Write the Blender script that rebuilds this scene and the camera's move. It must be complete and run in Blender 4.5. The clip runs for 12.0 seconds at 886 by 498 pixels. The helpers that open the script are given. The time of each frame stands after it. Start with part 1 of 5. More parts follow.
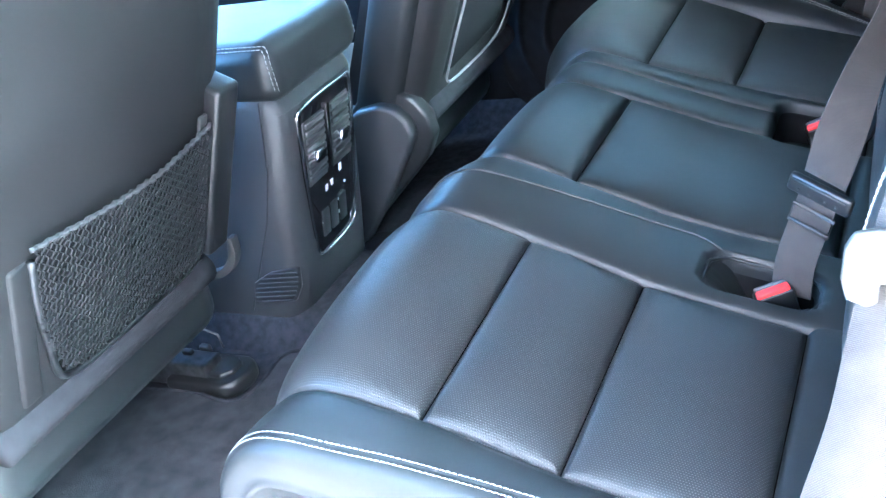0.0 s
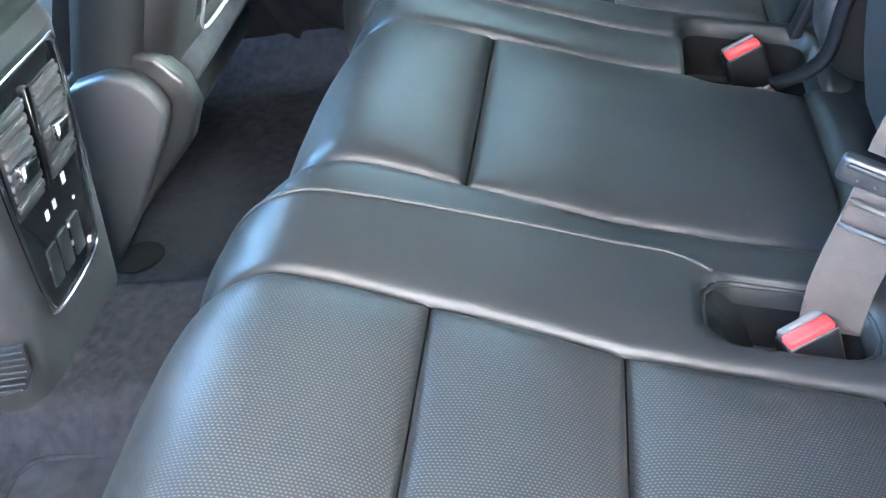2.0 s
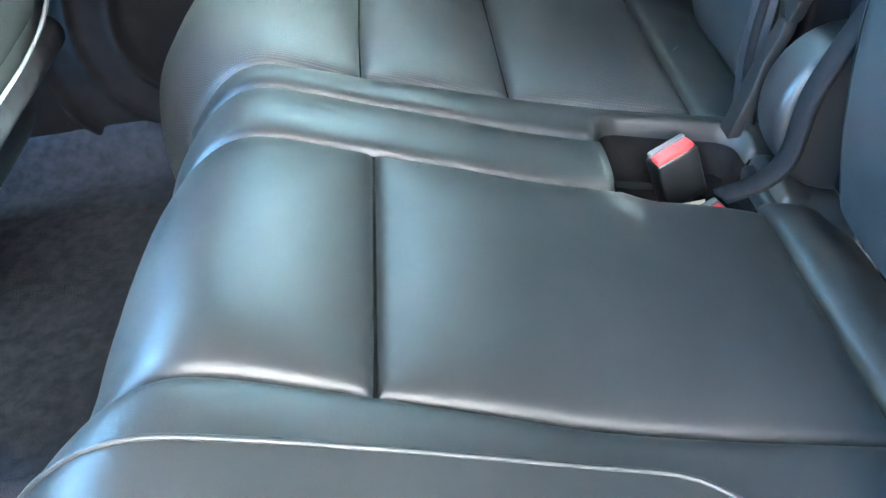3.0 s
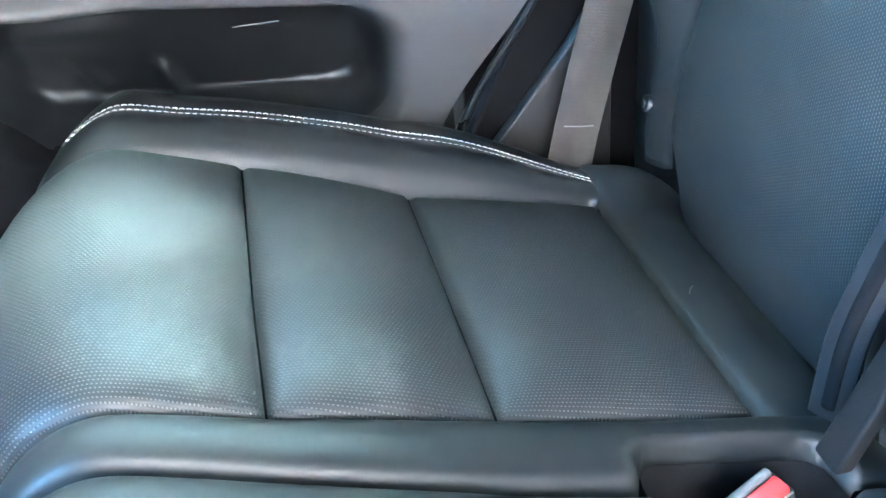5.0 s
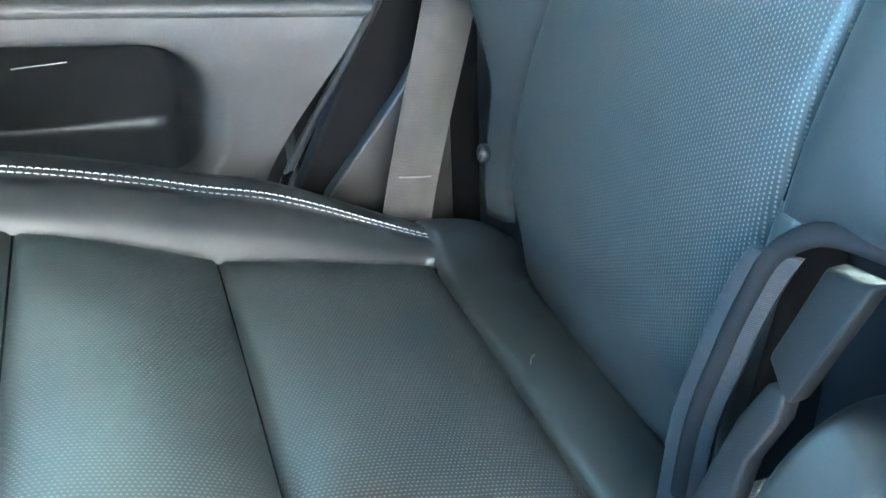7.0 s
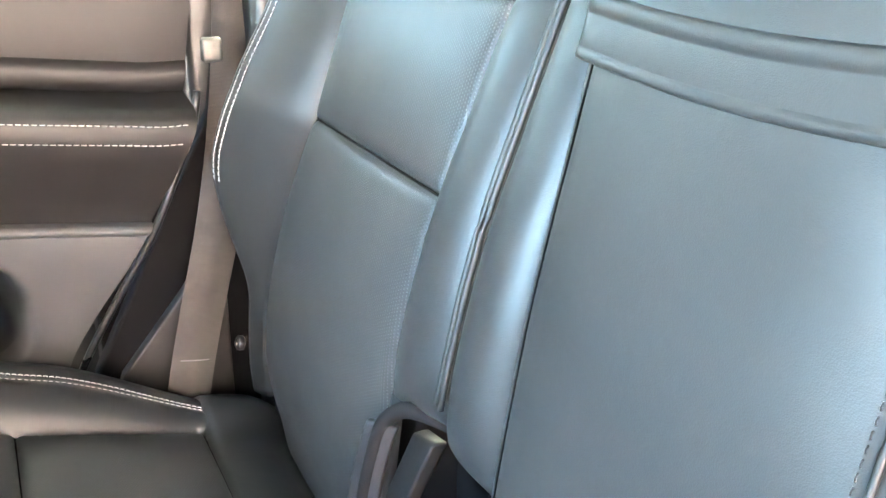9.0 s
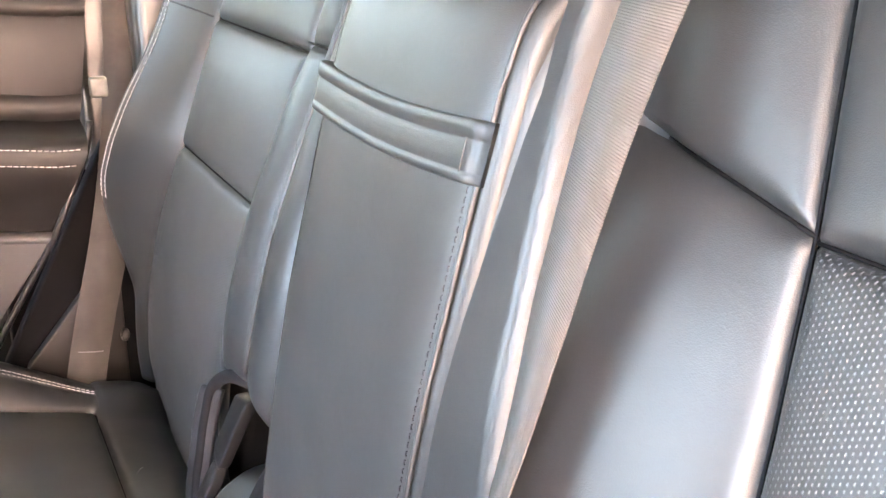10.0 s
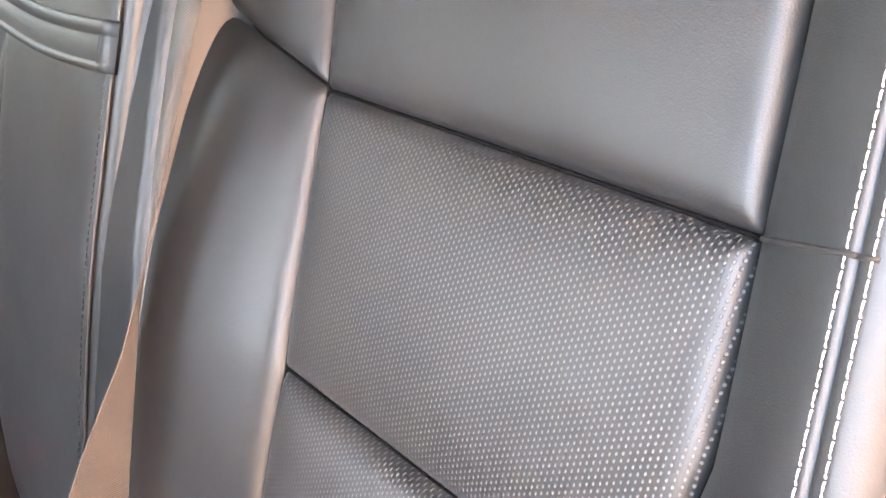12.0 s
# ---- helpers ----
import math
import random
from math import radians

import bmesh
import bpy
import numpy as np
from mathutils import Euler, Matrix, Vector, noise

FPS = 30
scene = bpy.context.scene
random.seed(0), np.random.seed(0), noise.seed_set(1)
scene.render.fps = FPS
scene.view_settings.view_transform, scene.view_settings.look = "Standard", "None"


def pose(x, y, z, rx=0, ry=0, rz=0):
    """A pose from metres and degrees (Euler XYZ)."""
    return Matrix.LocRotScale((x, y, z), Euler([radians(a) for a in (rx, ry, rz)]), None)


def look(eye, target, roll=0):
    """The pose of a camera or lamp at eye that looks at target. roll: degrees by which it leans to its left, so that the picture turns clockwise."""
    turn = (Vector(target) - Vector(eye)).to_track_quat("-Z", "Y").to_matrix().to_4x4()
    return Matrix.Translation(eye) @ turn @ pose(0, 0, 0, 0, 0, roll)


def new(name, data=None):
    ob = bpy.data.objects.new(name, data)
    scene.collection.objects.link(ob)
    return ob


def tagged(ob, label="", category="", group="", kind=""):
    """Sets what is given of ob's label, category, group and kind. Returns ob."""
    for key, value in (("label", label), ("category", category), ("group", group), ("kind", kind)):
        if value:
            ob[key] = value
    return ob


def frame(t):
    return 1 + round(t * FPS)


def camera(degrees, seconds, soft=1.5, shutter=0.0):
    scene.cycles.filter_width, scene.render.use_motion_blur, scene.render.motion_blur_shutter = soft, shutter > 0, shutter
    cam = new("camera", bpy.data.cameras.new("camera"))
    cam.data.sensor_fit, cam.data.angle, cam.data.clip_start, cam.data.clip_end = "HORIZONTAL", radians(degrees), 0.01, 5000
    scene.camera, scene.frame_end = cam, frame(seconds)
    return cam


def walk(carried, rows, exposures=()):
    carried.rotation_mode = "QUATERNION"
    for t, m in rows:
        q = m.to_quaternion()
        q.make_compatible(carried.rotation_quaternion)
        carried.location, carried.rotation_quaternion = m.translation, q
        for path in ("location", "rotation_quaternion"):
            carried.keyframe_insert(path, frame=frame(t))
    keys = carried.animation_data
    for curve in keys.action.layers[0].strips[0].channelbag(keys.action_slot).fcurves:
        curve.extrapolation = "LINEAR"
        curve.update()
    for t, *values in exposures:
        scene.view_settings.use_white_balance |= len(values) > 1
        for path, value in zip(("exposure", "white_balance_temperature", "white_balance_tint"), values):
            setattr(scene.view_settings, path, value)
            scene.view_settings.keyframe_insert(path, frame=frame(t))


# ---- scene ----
UNIT = 0.88  # metres for one unit of the plan below
cam = camera(50.0, 12.0)
PATH = [
    (0, (0.689, -0.544, 1.011), (-0.242, 0.943, 0.049), -14.5),
    (0.5, (0.544, -0.48, 0.974), (-0.205, 1.015, -0.123), -16.0),
    (1, (0.489, -0.437, 0.94), (-0.1, 1.051, -0.26), -14.6),
    (1.5, (0.432, -0.296, 0.911), (-0.074, 1.201, -0.314), -13.8),
    (2, (0.378, -0.102, 0.887), (-0.046, 1.422, -0.337), -13.5),
    (2.5, (0.323, 0.037, 0.854), (0.059, 1.605, -0.358), -11.8),
    (3, (0.283, 0.18, 0.813), (0.243, 1.786, -0.379), -8.8),
    (3.3, (0.266, 0.259, 0.801), (0.368, 1.875, -0.374), -7.9),
    (3.5, (0.258, 0.302, 0.803), (0.431, 1.945, -0.324), -8.1),
    (3.7, (0.249, 0.348, 0.811), (0.481, 2.006, -0.284), -7.7),
    (5.3, (0.248, 0.626, 0.761), (0.521, 2.306, -0.289), -5.1),
    (5.5, (0.258, 0.644, 0.749), (0.515, 2.332, -0.291), -5.4),
    (6, (0.276, 0.693, 0.736), (0.603, 2.385, -0.279), -4.2),
    (6.5, (0.308, 0.696, 0.738), (0.773, 2.354, -0.279), -2.7),
    (7, (0.321, 0.672, 0.743), (0.854, 2.319, -0.259), -2.4),
    (7.5, (0.358, 0.648, 0.803), (0.958, 2.307, -0.139), -3.0),
    (7.7, (0.361, 0.627, 0.822), (1.013, 2.308, -0.046), -2.5),
    (9.3, (0.391, 0.356, 0.879), (1.228, 2.03, 0.175), 0.8),
    (9.5, (0.4, 0.301, 0.886), (1.248, 1.966, 0.174), 1.3),
    (10, (0.422, 0.188, 0.928), (1.315, 1.847, 0.259), 1.1),
    (10.5, (0.448, 0.115, 0.968), (1.474, 1.724, 0.368), 1.0),
    (11, (0.475, 0.059, 0.964), (1.603, 1.617, 0.416), 0.7),
    (11.5, (0.452, 0.011, 0.981), (1.682, 1.451, 0.338), 0.6),
    (12, (0.444, -0.013, 0.93), (1.618, 1.408, 0.152), 0.7),
]

# stops, kelvin and tint: the clip's own exposure and white balance drift from blue through teal to warm
EXPOSURES = [
    (0.0, 6.95, 4250, -18),
    (0.5, 7.2, 4400, -18),
    (1.5, 7.4, 4800, -20),
    (2.0, 7.7, 4950, -18),
    (2.5, 8.05, 5050, -19),
    (3.5, 8.5, 4750, -25),
    (6.0, 8.5, 4750, -22),
    (7.7, 8.75, 5300, -35),
    (9.5, 8.5, 7300, -2),
    (10.5, 8.15, 8300, 5),
    (11.0, 7.9, 8400, 3),
    (12.0, 7.55, 8500, 7),
]


def scaled(v):
    return [UNIT * c for c in v]


walk(cam, [(t, look(scaled(eye), scaled(target), roll)) for t, eye, target, roll in PATH], EXPOSURES)

# ---------------------------------------------------------------- light
world = bpy.data.worlds.new("sky")
scene.world = world
world.use_nodes = True
wn = world.node_tree.nodes
sky = wn.new("ShaderNodeTexSky")
sky.sky_type = "NISHITA"
sky.sun_disc = False
sky.sun_elevation = radians(32)
sky.sun_rotation = radians(71.6)
sky.air_density = 0.5
sky.dust_density = 8.0
sky.ozone_density = 0.6
world.node_tree.links.new(sky.outputs[0], wn["Background"].inputs[0])
wn["Background"].inputs[1].default_value = 0.15
sun_data = bpy.data.lights.new("sun", "SUN")
sun_data.energy = 0.5
sun_data.angle = radians(14)
sun_data.color = (1.0, 0.95, 0.88)
sun = new("sun", sun_data)
sun.matrix_world = look((3.0, 1.0, 1.95), (0, 0, 0))


# ---------------------------------------------------------------- materials
def mat(name, colour, rough=0.5, metal=0.0, spec=0.5, grain=0.0, grain_scale=400.0, stain=0.0, stain_scale=9.0, coat=0.0, sheen=0.0, relief=0.0006, cloth=False, wave=0.0):
    m = bpy.data.materials.new(name)
    m.use_nodes = True
    n, l = m.node_tree.nodes, m.node_tree.links
    b = n["Principled BSDF"]
    b.inputs["Roughness"].default_value = rough
    b.inputs["Metallic"].default_value = metal
    b.inputs["Specular IOR Level"].default_value = spec
    b.inputs["Coat Weight"].default_value = coat
    b.inputs["Sheen Weight"].default_value = sheen
    co = n.new("ShaderNodeTexCoord")
    big = n.new("ShaderNodeTexNoise")
    big.inputs["Scale"].default_value = stain_scale
    big.inputs["Detail"].default_value = 4
    l.new(co.outputs["Object"], big.inputs["Vector"])
    mix = n.new("ShaderNodeMix")
    mix.data_type = "RGBA"
    mix.inputs[6].default_value = (*[c * (1 - stain) for c in colour], 1)
    mix.inputs[7].default_value = (*[min(1, c * (1 + stain)) for c in colour], 1)
    spread = n.new("ShaderNodeMapRange")
    spread.inputs["From Min"].default_value = 0.32
    spread.inputs["From Max"].default_value = 0.68
    l.new(big.outputs["Fac"], spread.inputs["Value"])
    l.new(spread.outputs["Result"], mix.inputs[0])
    l.new(mix.outputs[2], b.inputs["Base Color"])
    rr = n.new("ShaderNodeMapRange")
    rr.inputs["To Min"].default_value = max(0.02, rough - 0.07)
    rr.inputs["To Max"].default_value = min(1.0, rough + 0.07)
    l.new(big.outputs["Fac"], rr.inputs["Value"])
    l.new(rr.outputs["Result"], b.inputs["Roughness"])
    if grain:
        fine = n.new("ShaderNodeTexNoise" if cloth else "ShaderNodeTexVoronoi")
        fine.inputs["Scale"].default_value = grain_scale
        l.new(co.outputs["Object"], fine.inputs["Vector"])
        bump = n.new("ShaderNodeBump")
        bump.inputs["Strength"].default_value = grain
        bump.inputs["Distance"].default_value = relief
        l.new(fine.outputs["Fac" if cloth else "Distance"], bump.inputs["Height"])
        l.new(bump.outputs["Normal"], b.inputs["Normal"])
        if wave:
            soft = n.new("ShaderNodeTexNoise")
            soft.inputs["Scale"].default_value = 34.0
            soft.inputs["Detail"].default_value = 3
            soft.inputs["Distortion"].default_value = 0.6
            l.new(co.outputs["Object"], soft.inputs["Vector"])
            under = n.new("ShaderNodeBump")
            under.inputs["Strength"].default_value = wave
            under.inputs["Distance"].default_value = 0.004
            l.new(soft.outputs["Fac"], under.inputs["Height"])
            l.new(under.outputs["Normal"], bump.inputs["Normal"])
    return m


def math_node(n, l, op, a, b=None):
    x = n.new("ShaderNodeMath")
    x.operation = op
    for i, v in enumerate((a, b)):
        if v is None:
            continue
        if isinstance(v, (int, float)):
            x.inputs[i].default_value = v
        else:
            l.new(v, x.inputs[i])
    return x.outputs[0]


def perforate(m, pitch=0.0031, dot=0.150, light=(0.105, 0.105, 0.107)):
    """Staggered rows of small punched holes over a leather material, laid out in metres by the panel's UV map."""
    n, l = m.node_tree.nodes, m.node_tree.links
    b = n["Principled BSDF"]
    uv = n.new("ShaderNodeUVMap")
    sep = n.new("ShaderNodeSeparateXYZ")
    l.new(uv.outputs[0], sep.inputs[0])
    u = math_node(n, l, "DIVIDE", sep.outputs[0], pitch)
    v = math_node(n, l, "DIVIDE", sep.outputs[1], pitch * 0.866)
    row = math_node(n, l, "FLOOR", v)
    shift = math_node(n, l, "MULTIPLY", math_node(n, l, "MODULO", row, 2.0), 0.5)
    fu = math_node(n, l, "SUBTRACT", math_node(n, l, "FRACT", math_node(n, l, "ADD", u, shift)), 0.5)
    fv = math_node(n, l, "SUBTRACT", math_node(n, l, "FRACT", v), 0.5)
    r = math_node(n, l, "SQRT", math_node(n, l, "ADD", math_node(n, l, "MULTIPLY", math_node(n, l, "MULTIPLY", fu, fu), 0.45), math_node(n, l, "MULTIPLY", fv, fv)))
    hole = n.new("ShaderNodeMapRange")
    hole.interpolation_type = "SMOOTHSTEP"
    hole.inputs["From Min"].default_value = dot + 0.07
    hole.inputs["From Max"].default_value = dot - 0.05
    l.new(r, hole.inputs["Value"])
    old = b.inputs["Base Color"].links[0].from_socket
    mix = n.new("ShaderNodeMix")
    mix.data_type = "RGBA"
    l.new(hole.outputs["Result"], mix.inputs[0])
    l.new(old, mix.inputs[6])
    mix.inputs[7].default_value = (*light, 1)
    l.new(mix.outputs[2], b.inputs["Base Color"])
    dull = math_node(n, l, "MULTIPLY", math_node(n, l, "SUBTRACT", 1.0, hole.outputs["Result"]), 0.5)
    l.new(dull, b.inputs["Specular IOR Level"])
    bump = n.new("ShaderNodeBump")
    bump.invert = True
    bump.inputs["Strength"].default_value = 0.5
    bump.inputs["Distance"].default_value = 0.0008
    l.new(hole.outputs["Result"], bump.inputs["Height"])
    if b.inputs["Normal"].links:
        l.new(b.inputs["Normal"].links[0].from_socket, bump.inputs["Normal"])
    l.new(bump.outputs["Normal"], b.inputs["Normal"])
    return m


def ribbed(m, pitch, depth=0.0006, axis=0):
    """Fine woven ribs along one direction of the UV map, in metres, with a cross weave."""
    n, l = m.node_tree.nodes, m.node_tree.links
    b = n["Principled BSDF"]
    uv = n.new("ShaderNodeUVMap")
    sep = n.new("ShaderNodeSeparateXYZ")
    l.new(uv.outputs[0], sep.inputs[0])
    a = math_node(n, l, "SINE", math_node(n, l, "MULTIPLY", sep.outputs[axis], 6.283 / pitch))
    c = math_node(n, l, "SINE", math_node(n, l, "MULTIPLY", sep.outputs[1 - axis], 6.283 / (pitch * 0.55)))
    h = math_node(n, l, "ADD", a, math_node(n, l, "MULTIPLY", c, 0.5))
    bump = n.new("ShaderNodeBump")
    bump.inputs["Strength"].default_value = 0.35
    bump.inputs["Distance"].default_value = depth
    l.new(h, bump.inputs["Height"])
    l.new(bump.outputs["Normal"], b.inputs["Normal"])
    return m


LEATHER = mat("black leather", (0.0140, 0.0152, 0.0160), 0.43, spec=0.42, grain=0.12, grain_scale=1400, wave=0.07, stain=0.15, stain_scale=7)
PERF = perforate(mat("perforated leather", (0.0102, 0.0112, 0.0118), 0.44, spec=0.40, grain=0.10, grain_scale=1400, wave=0.07, stain=0.15, stain_scale=7))
PLASTIC = mat("grained plastic", (0.0265, 0.0280, 0.0310), 0.46, grain=0.3, grain_scale=1500, stain=0.12)
SHELL = mat("charcoal seat back plastic", (0.0095, 0.0094, 0.0100), 0.55, spec=0.28, grain=0.3, grain_scale=1500, stain=0.15)
SMOOTH = mat("smooth black plastic", (0.014, 0.0145, 0.0155), 0.30, stain=0.1)
GLOSS = mat("gloss black", (0.005, 0.005, 0.006), 0.08, coat=0.5)
CHROME = mat("chrome", (0.75, 0.75, 0.77), 0.14, metal=1.0)
STEEL = mat("steel", (0.13, 0.125, 0.118), 0.5, metal=1.0, stain=0.3, stain_scale=60)
SLAT = mat("vent slat plastic", (0.034, 0.034, 0.036), 0.4, stain=0.1)
GREY = mat("satin grey plastic", (0.15, 0.15, 0.155), 0.42, stain=0.1)
THREAD = mat("white thread", (0.42, 0.415, 0.41), 0.75, grain=0.3, grain_scale=2500)
DARKTHREAD = mat("dark thread", (0.008, 0.008, 0.009), 0.8)
CARPET = mat("charcoal carpet", (0.030, 0.0305, 0.0360), 0.95, spec=0.03, grain=1.0, grain_scale=750, stain=0.3, stain_scale=70, sheen=0.0, relief=0.0022, cloth=True)
MAT = mat("floor mat carpet", (0.030, 0.031, 0.0365), 0.95, spec=0.1, grain=1.0, grain_scale=750, stain=0.42, stain_scale=30, sheen=0.02, relief=0.0022, cloth=True)
FUZZ = mat("fuzzy charcoal cloth", (0.020, 0.020, 0.0225), 0.95, spec=0.05, grain=0.8, grain_scale=900, stain=0.15, stain_scale=60, cloth=True)
WEB = ribbed(mat("black seat belt webbing", (0.041, 0.035, 0.031), 0.6, spec=0.28, stain=0.2, stain_scale=40, sheen=0.09), 0.0015, 0.0006, 0)
DARKSTEEL = mat("dark steel", (0.07, 0.07, 0.075), 0.42, metal=0.8, stain=0.4, stain_scale=60)
BINDING = mat("grey elastic binding", (0.036, 0.037, 0.039), 0.8, spec=0.2, stain=0.3, stain_scale=250)
NET = mat("black elastic cord", (0.012, 0.0125, 0.0138), 0.7, spec=0.18, stain=0.2, stain_scale=200)
KEEPER = mat("dark grey moulding", (0.036, 0.035, 0.035), 0.55)
LIP = mat("pale grey moulding", (0.09, 0.09, 0.093), 0.5)
SATIN = mat("satin black plastic", (0.0085, 0.0085, 0.009), 0.42, grain=0.1, grain_scale=1500, stain=0.15)
RED = mat("red button plastic", (0.70, 0.030, 0.035), 0.4)
DIM = mat("silver print", (0.55, 0.55, 0.57), 0.5)
TWILL = ribbed(mat("black twill", (0.016, 0.016, 0.018), 0.7, spec=0.2, stain=0.2, stain_scale=40), 0.0015, 0.0006, 0)
DOORSOFT = mat("door trim panel", (0.058, 0.057, 0.058), 0.55, spec=0.35, grain=0.35, grain_scale=1400, stain=0.12)
DOORDARK = mat("dark brown-black door leather", (0.011, 0.0095, 0.0092), 0.52, spec=0.35, grain=0.15, grain_scale=1400, stain=0.12)
HEADLINER = mat("headliner", (0.10, 0.10, 0.10), 0.9, grain=0.4, grain_scale=600, stain=0.05)
PAINT = mat("body paint", (0.012, 0.012, 0.013), 0.3, coat=0.5, stain=0.04)
PLASTER = mat("rosy plaster", (0.325, 0.256, 0.255), 0.9, grain=0.5, grain_scale=90, stain=0.15, stain_scale=1.5)
PAVING = mat("reddened ground", (0.27, 0.215, 0.20), 0.9, grain=0.8, grain_scale=120, stain=0.3, stain_scale=2)
PLATE = mat("matt black plastic", (0.007, 0.007, 0.0075), 0.6, spec=0.12, grain=0.2, grain_scale=1500, stain=0.15)
DARKCLOTH = mat("black door carpet", (0.0078, 0.0078, 0.0086), 0.9, spec=0.05, grain=0.6, grain_scale=700, stain=0.3, stain_scale=40, cloth=True)
BLACK = mat("flat near-black", (0.0035, 0.0035, 0.004), 0.7, spec=0.06)
FOAM = mat("dull black", (0.009, 0.009, 0.010), 0.95, spec=0.04)
CREAM = mat("pale webbing", (0.55, 0.48, 0.34), 0.7)
GLASS = bpy.data.materials.new("window glass")
GLASS.use_nodes = True
gb = GLASS.node_tree.nodes["Principled BSDF"]
gb.inputs["Transmission Weight"].default_value = 1.0
gb.inputs["Roughness"].default_value = 0.0
gb.inputs["IOR"].default_value = 1.1
gb.inputs["Base Color"].default_value = (0.15, 0.17, 0.165, 1)

CLEAR = GLASS.copy()
CLEAR.name = "clear glass"
CLEAR.node_tree.nodes["Principled BSDF"].inputs["Base Color"].default_value = (0.66, 0.69, 0.68, 1)


# ---------------------------------------------------------------- builders
def thing(name, label, category, group="", kind="", at=(0, 0, 0)):
    ob = new(name)
    ob.location = [UNIT * c for c in at]
    ob.empty_display_size = 0.05
    return tagged(ob, label, category, group, kind)


def from_lists(name, verts, faces, material, parent=None, label="", uvs=None, smooth=True):
    me = bpy.data.meshes.new(name)
    me.from_pydata([tuple(UNIT * c for c in v) for v in verts], [], faces)
    me.materials.append(material)
    if uvs is not None:
        layer = me.uv_layers.new(name="UVMap")
        for loop in me.loops:
            layer.data[loop.index].uv = uvs[loop.vertex_index]
    if smooth:
        me.polygons.foreach_set("use_smooth", [True] * len(me.polygons))
    me.update()
    ob = new(name, me)
    if parent:
        ob.parent = parent
        ob.matrix_parent_inverse = Matrix.Translation(-Vector(parent.matrix_basis.translation)) if parent.type == "EMPTY" else Matrix()
    if label:
        ob["label"] = label
    return ob


def part(name, bm, material, parent=None, label="", smooth=True):
    me = bpy.data.meshes.new(name)
    bmesh.ops.scale(bm, vec=(UNIT, UNIT, UNIT), verts=list(bm.verts))
    bm.normal_update()
    bm.to_mesh(me)
    bm.free()
    me.materials.append(material)
    if smooth:
        me.polygons.foreach_set("use_smooth", [True] * len(me.polygons))
        me.set_sharp_from_angle(angle=radians(42))
    ob = new(name, me)
    if parent:
        ob.parent = parent
        ob.matrix_parent_inverse = Matrix.Translation(-Vector(parent.matrix_basis.translation)) if parent.type == "EMPTY" else Matrix()
    if label:
        ob["label"] = label
    return ob


def box_bm(lo, hi, bevel=0.004, segments=3, m=None):
    bm = bmesh.new()
    bmesh.ops.create_cube(bm, size=1.0)
    for v in bm.verts:
        v.co = Vector([lo[i] + (v.co[i] + 0.5) * (hi[i] - lo[i]) for i in range(3)])
    if bevel:
        bmesh.ops.bevel(bm, geom=list(bm.edges), offset=bevel, segments=segments, profile=0.5, affect="EDGES")
    if m is not None:
        bm.transform(m)
    return bm


def prism_bm(outline, axis, lo, hi, bevel=0.004, segments=3, m=None):
    """An outline of 2D points (in the two axes other than axis) drawn out from lo to hi along axis."""
    others = [i for i in range(3) if i != axis]
    bm = bmesh.new()
    rings = []
    for w in (lo, hi):
        ring = []
        for a, b in outline:
            c = [0, 0, 0]
            c[others[0]], c[others[1]], c[axis] = a, b, w
            ring.append(bm.verts.new(c))
        rings.append(ring)
    k = len(outline)
    bm.faces.new(rings[0])
    bm.faces.new(rings[1][::-1])
    for i in range(k):
        bm.faces.new((rings[0][i], rings[1][i], rings[1][(i + 1) % k], rings[0][(i + 1) % k]))
    bmesh.ops.recalc_face_normals(bm, faces=list(bm.faces))
    if bevel:
        edges = [e for e in bm.edges if len(e.link_faces) == 2 and e.calc_face_angle(0) > 0.5]
        bmesh.ops.bevel(bm, geom=edges, offset=bevel, segments=segments, profile=0.5, affect="EDGES", clamp_overlap=True)
    if m is not None:
        bm.transform(m)
    return bm


def smooth_curve(points, count=200):
    """Evenly spaced points of a Catmull-Rom curve through the given ones."""
    p = np.array(points, float)
    q = np.vstack([2 * p[0] - p[1], p, 2 * p[-1] - p[-2]])
    out = []
    for i in range(1, len(q) - 2):
        for s in np.linspace(0, 1, 16, endpoint=False):
            out.append(0.5 * (2 * q[i] + (q[i + 1] - q[i - 1]) * s + (2 * q[i - 1] - 5 * q[i] + 4 * q[i + 1] - q[i + 2]) * s**2 + (3 * q[i] - q[i - 1] - 3 * q[i + 1] + q[i + 2]) * s**3))
    out.append(p[-1])
    out = np.array(out)
    d = np.r_[0, np.cumsum(np.linalg.norm(np.diff(out, axis=0), axis=1))]
    e = np.linspace(0, d[-1], count)
    return np.stack([np.interp(e, d, out[:, k]) for k in range(out.shape[1])], 1)


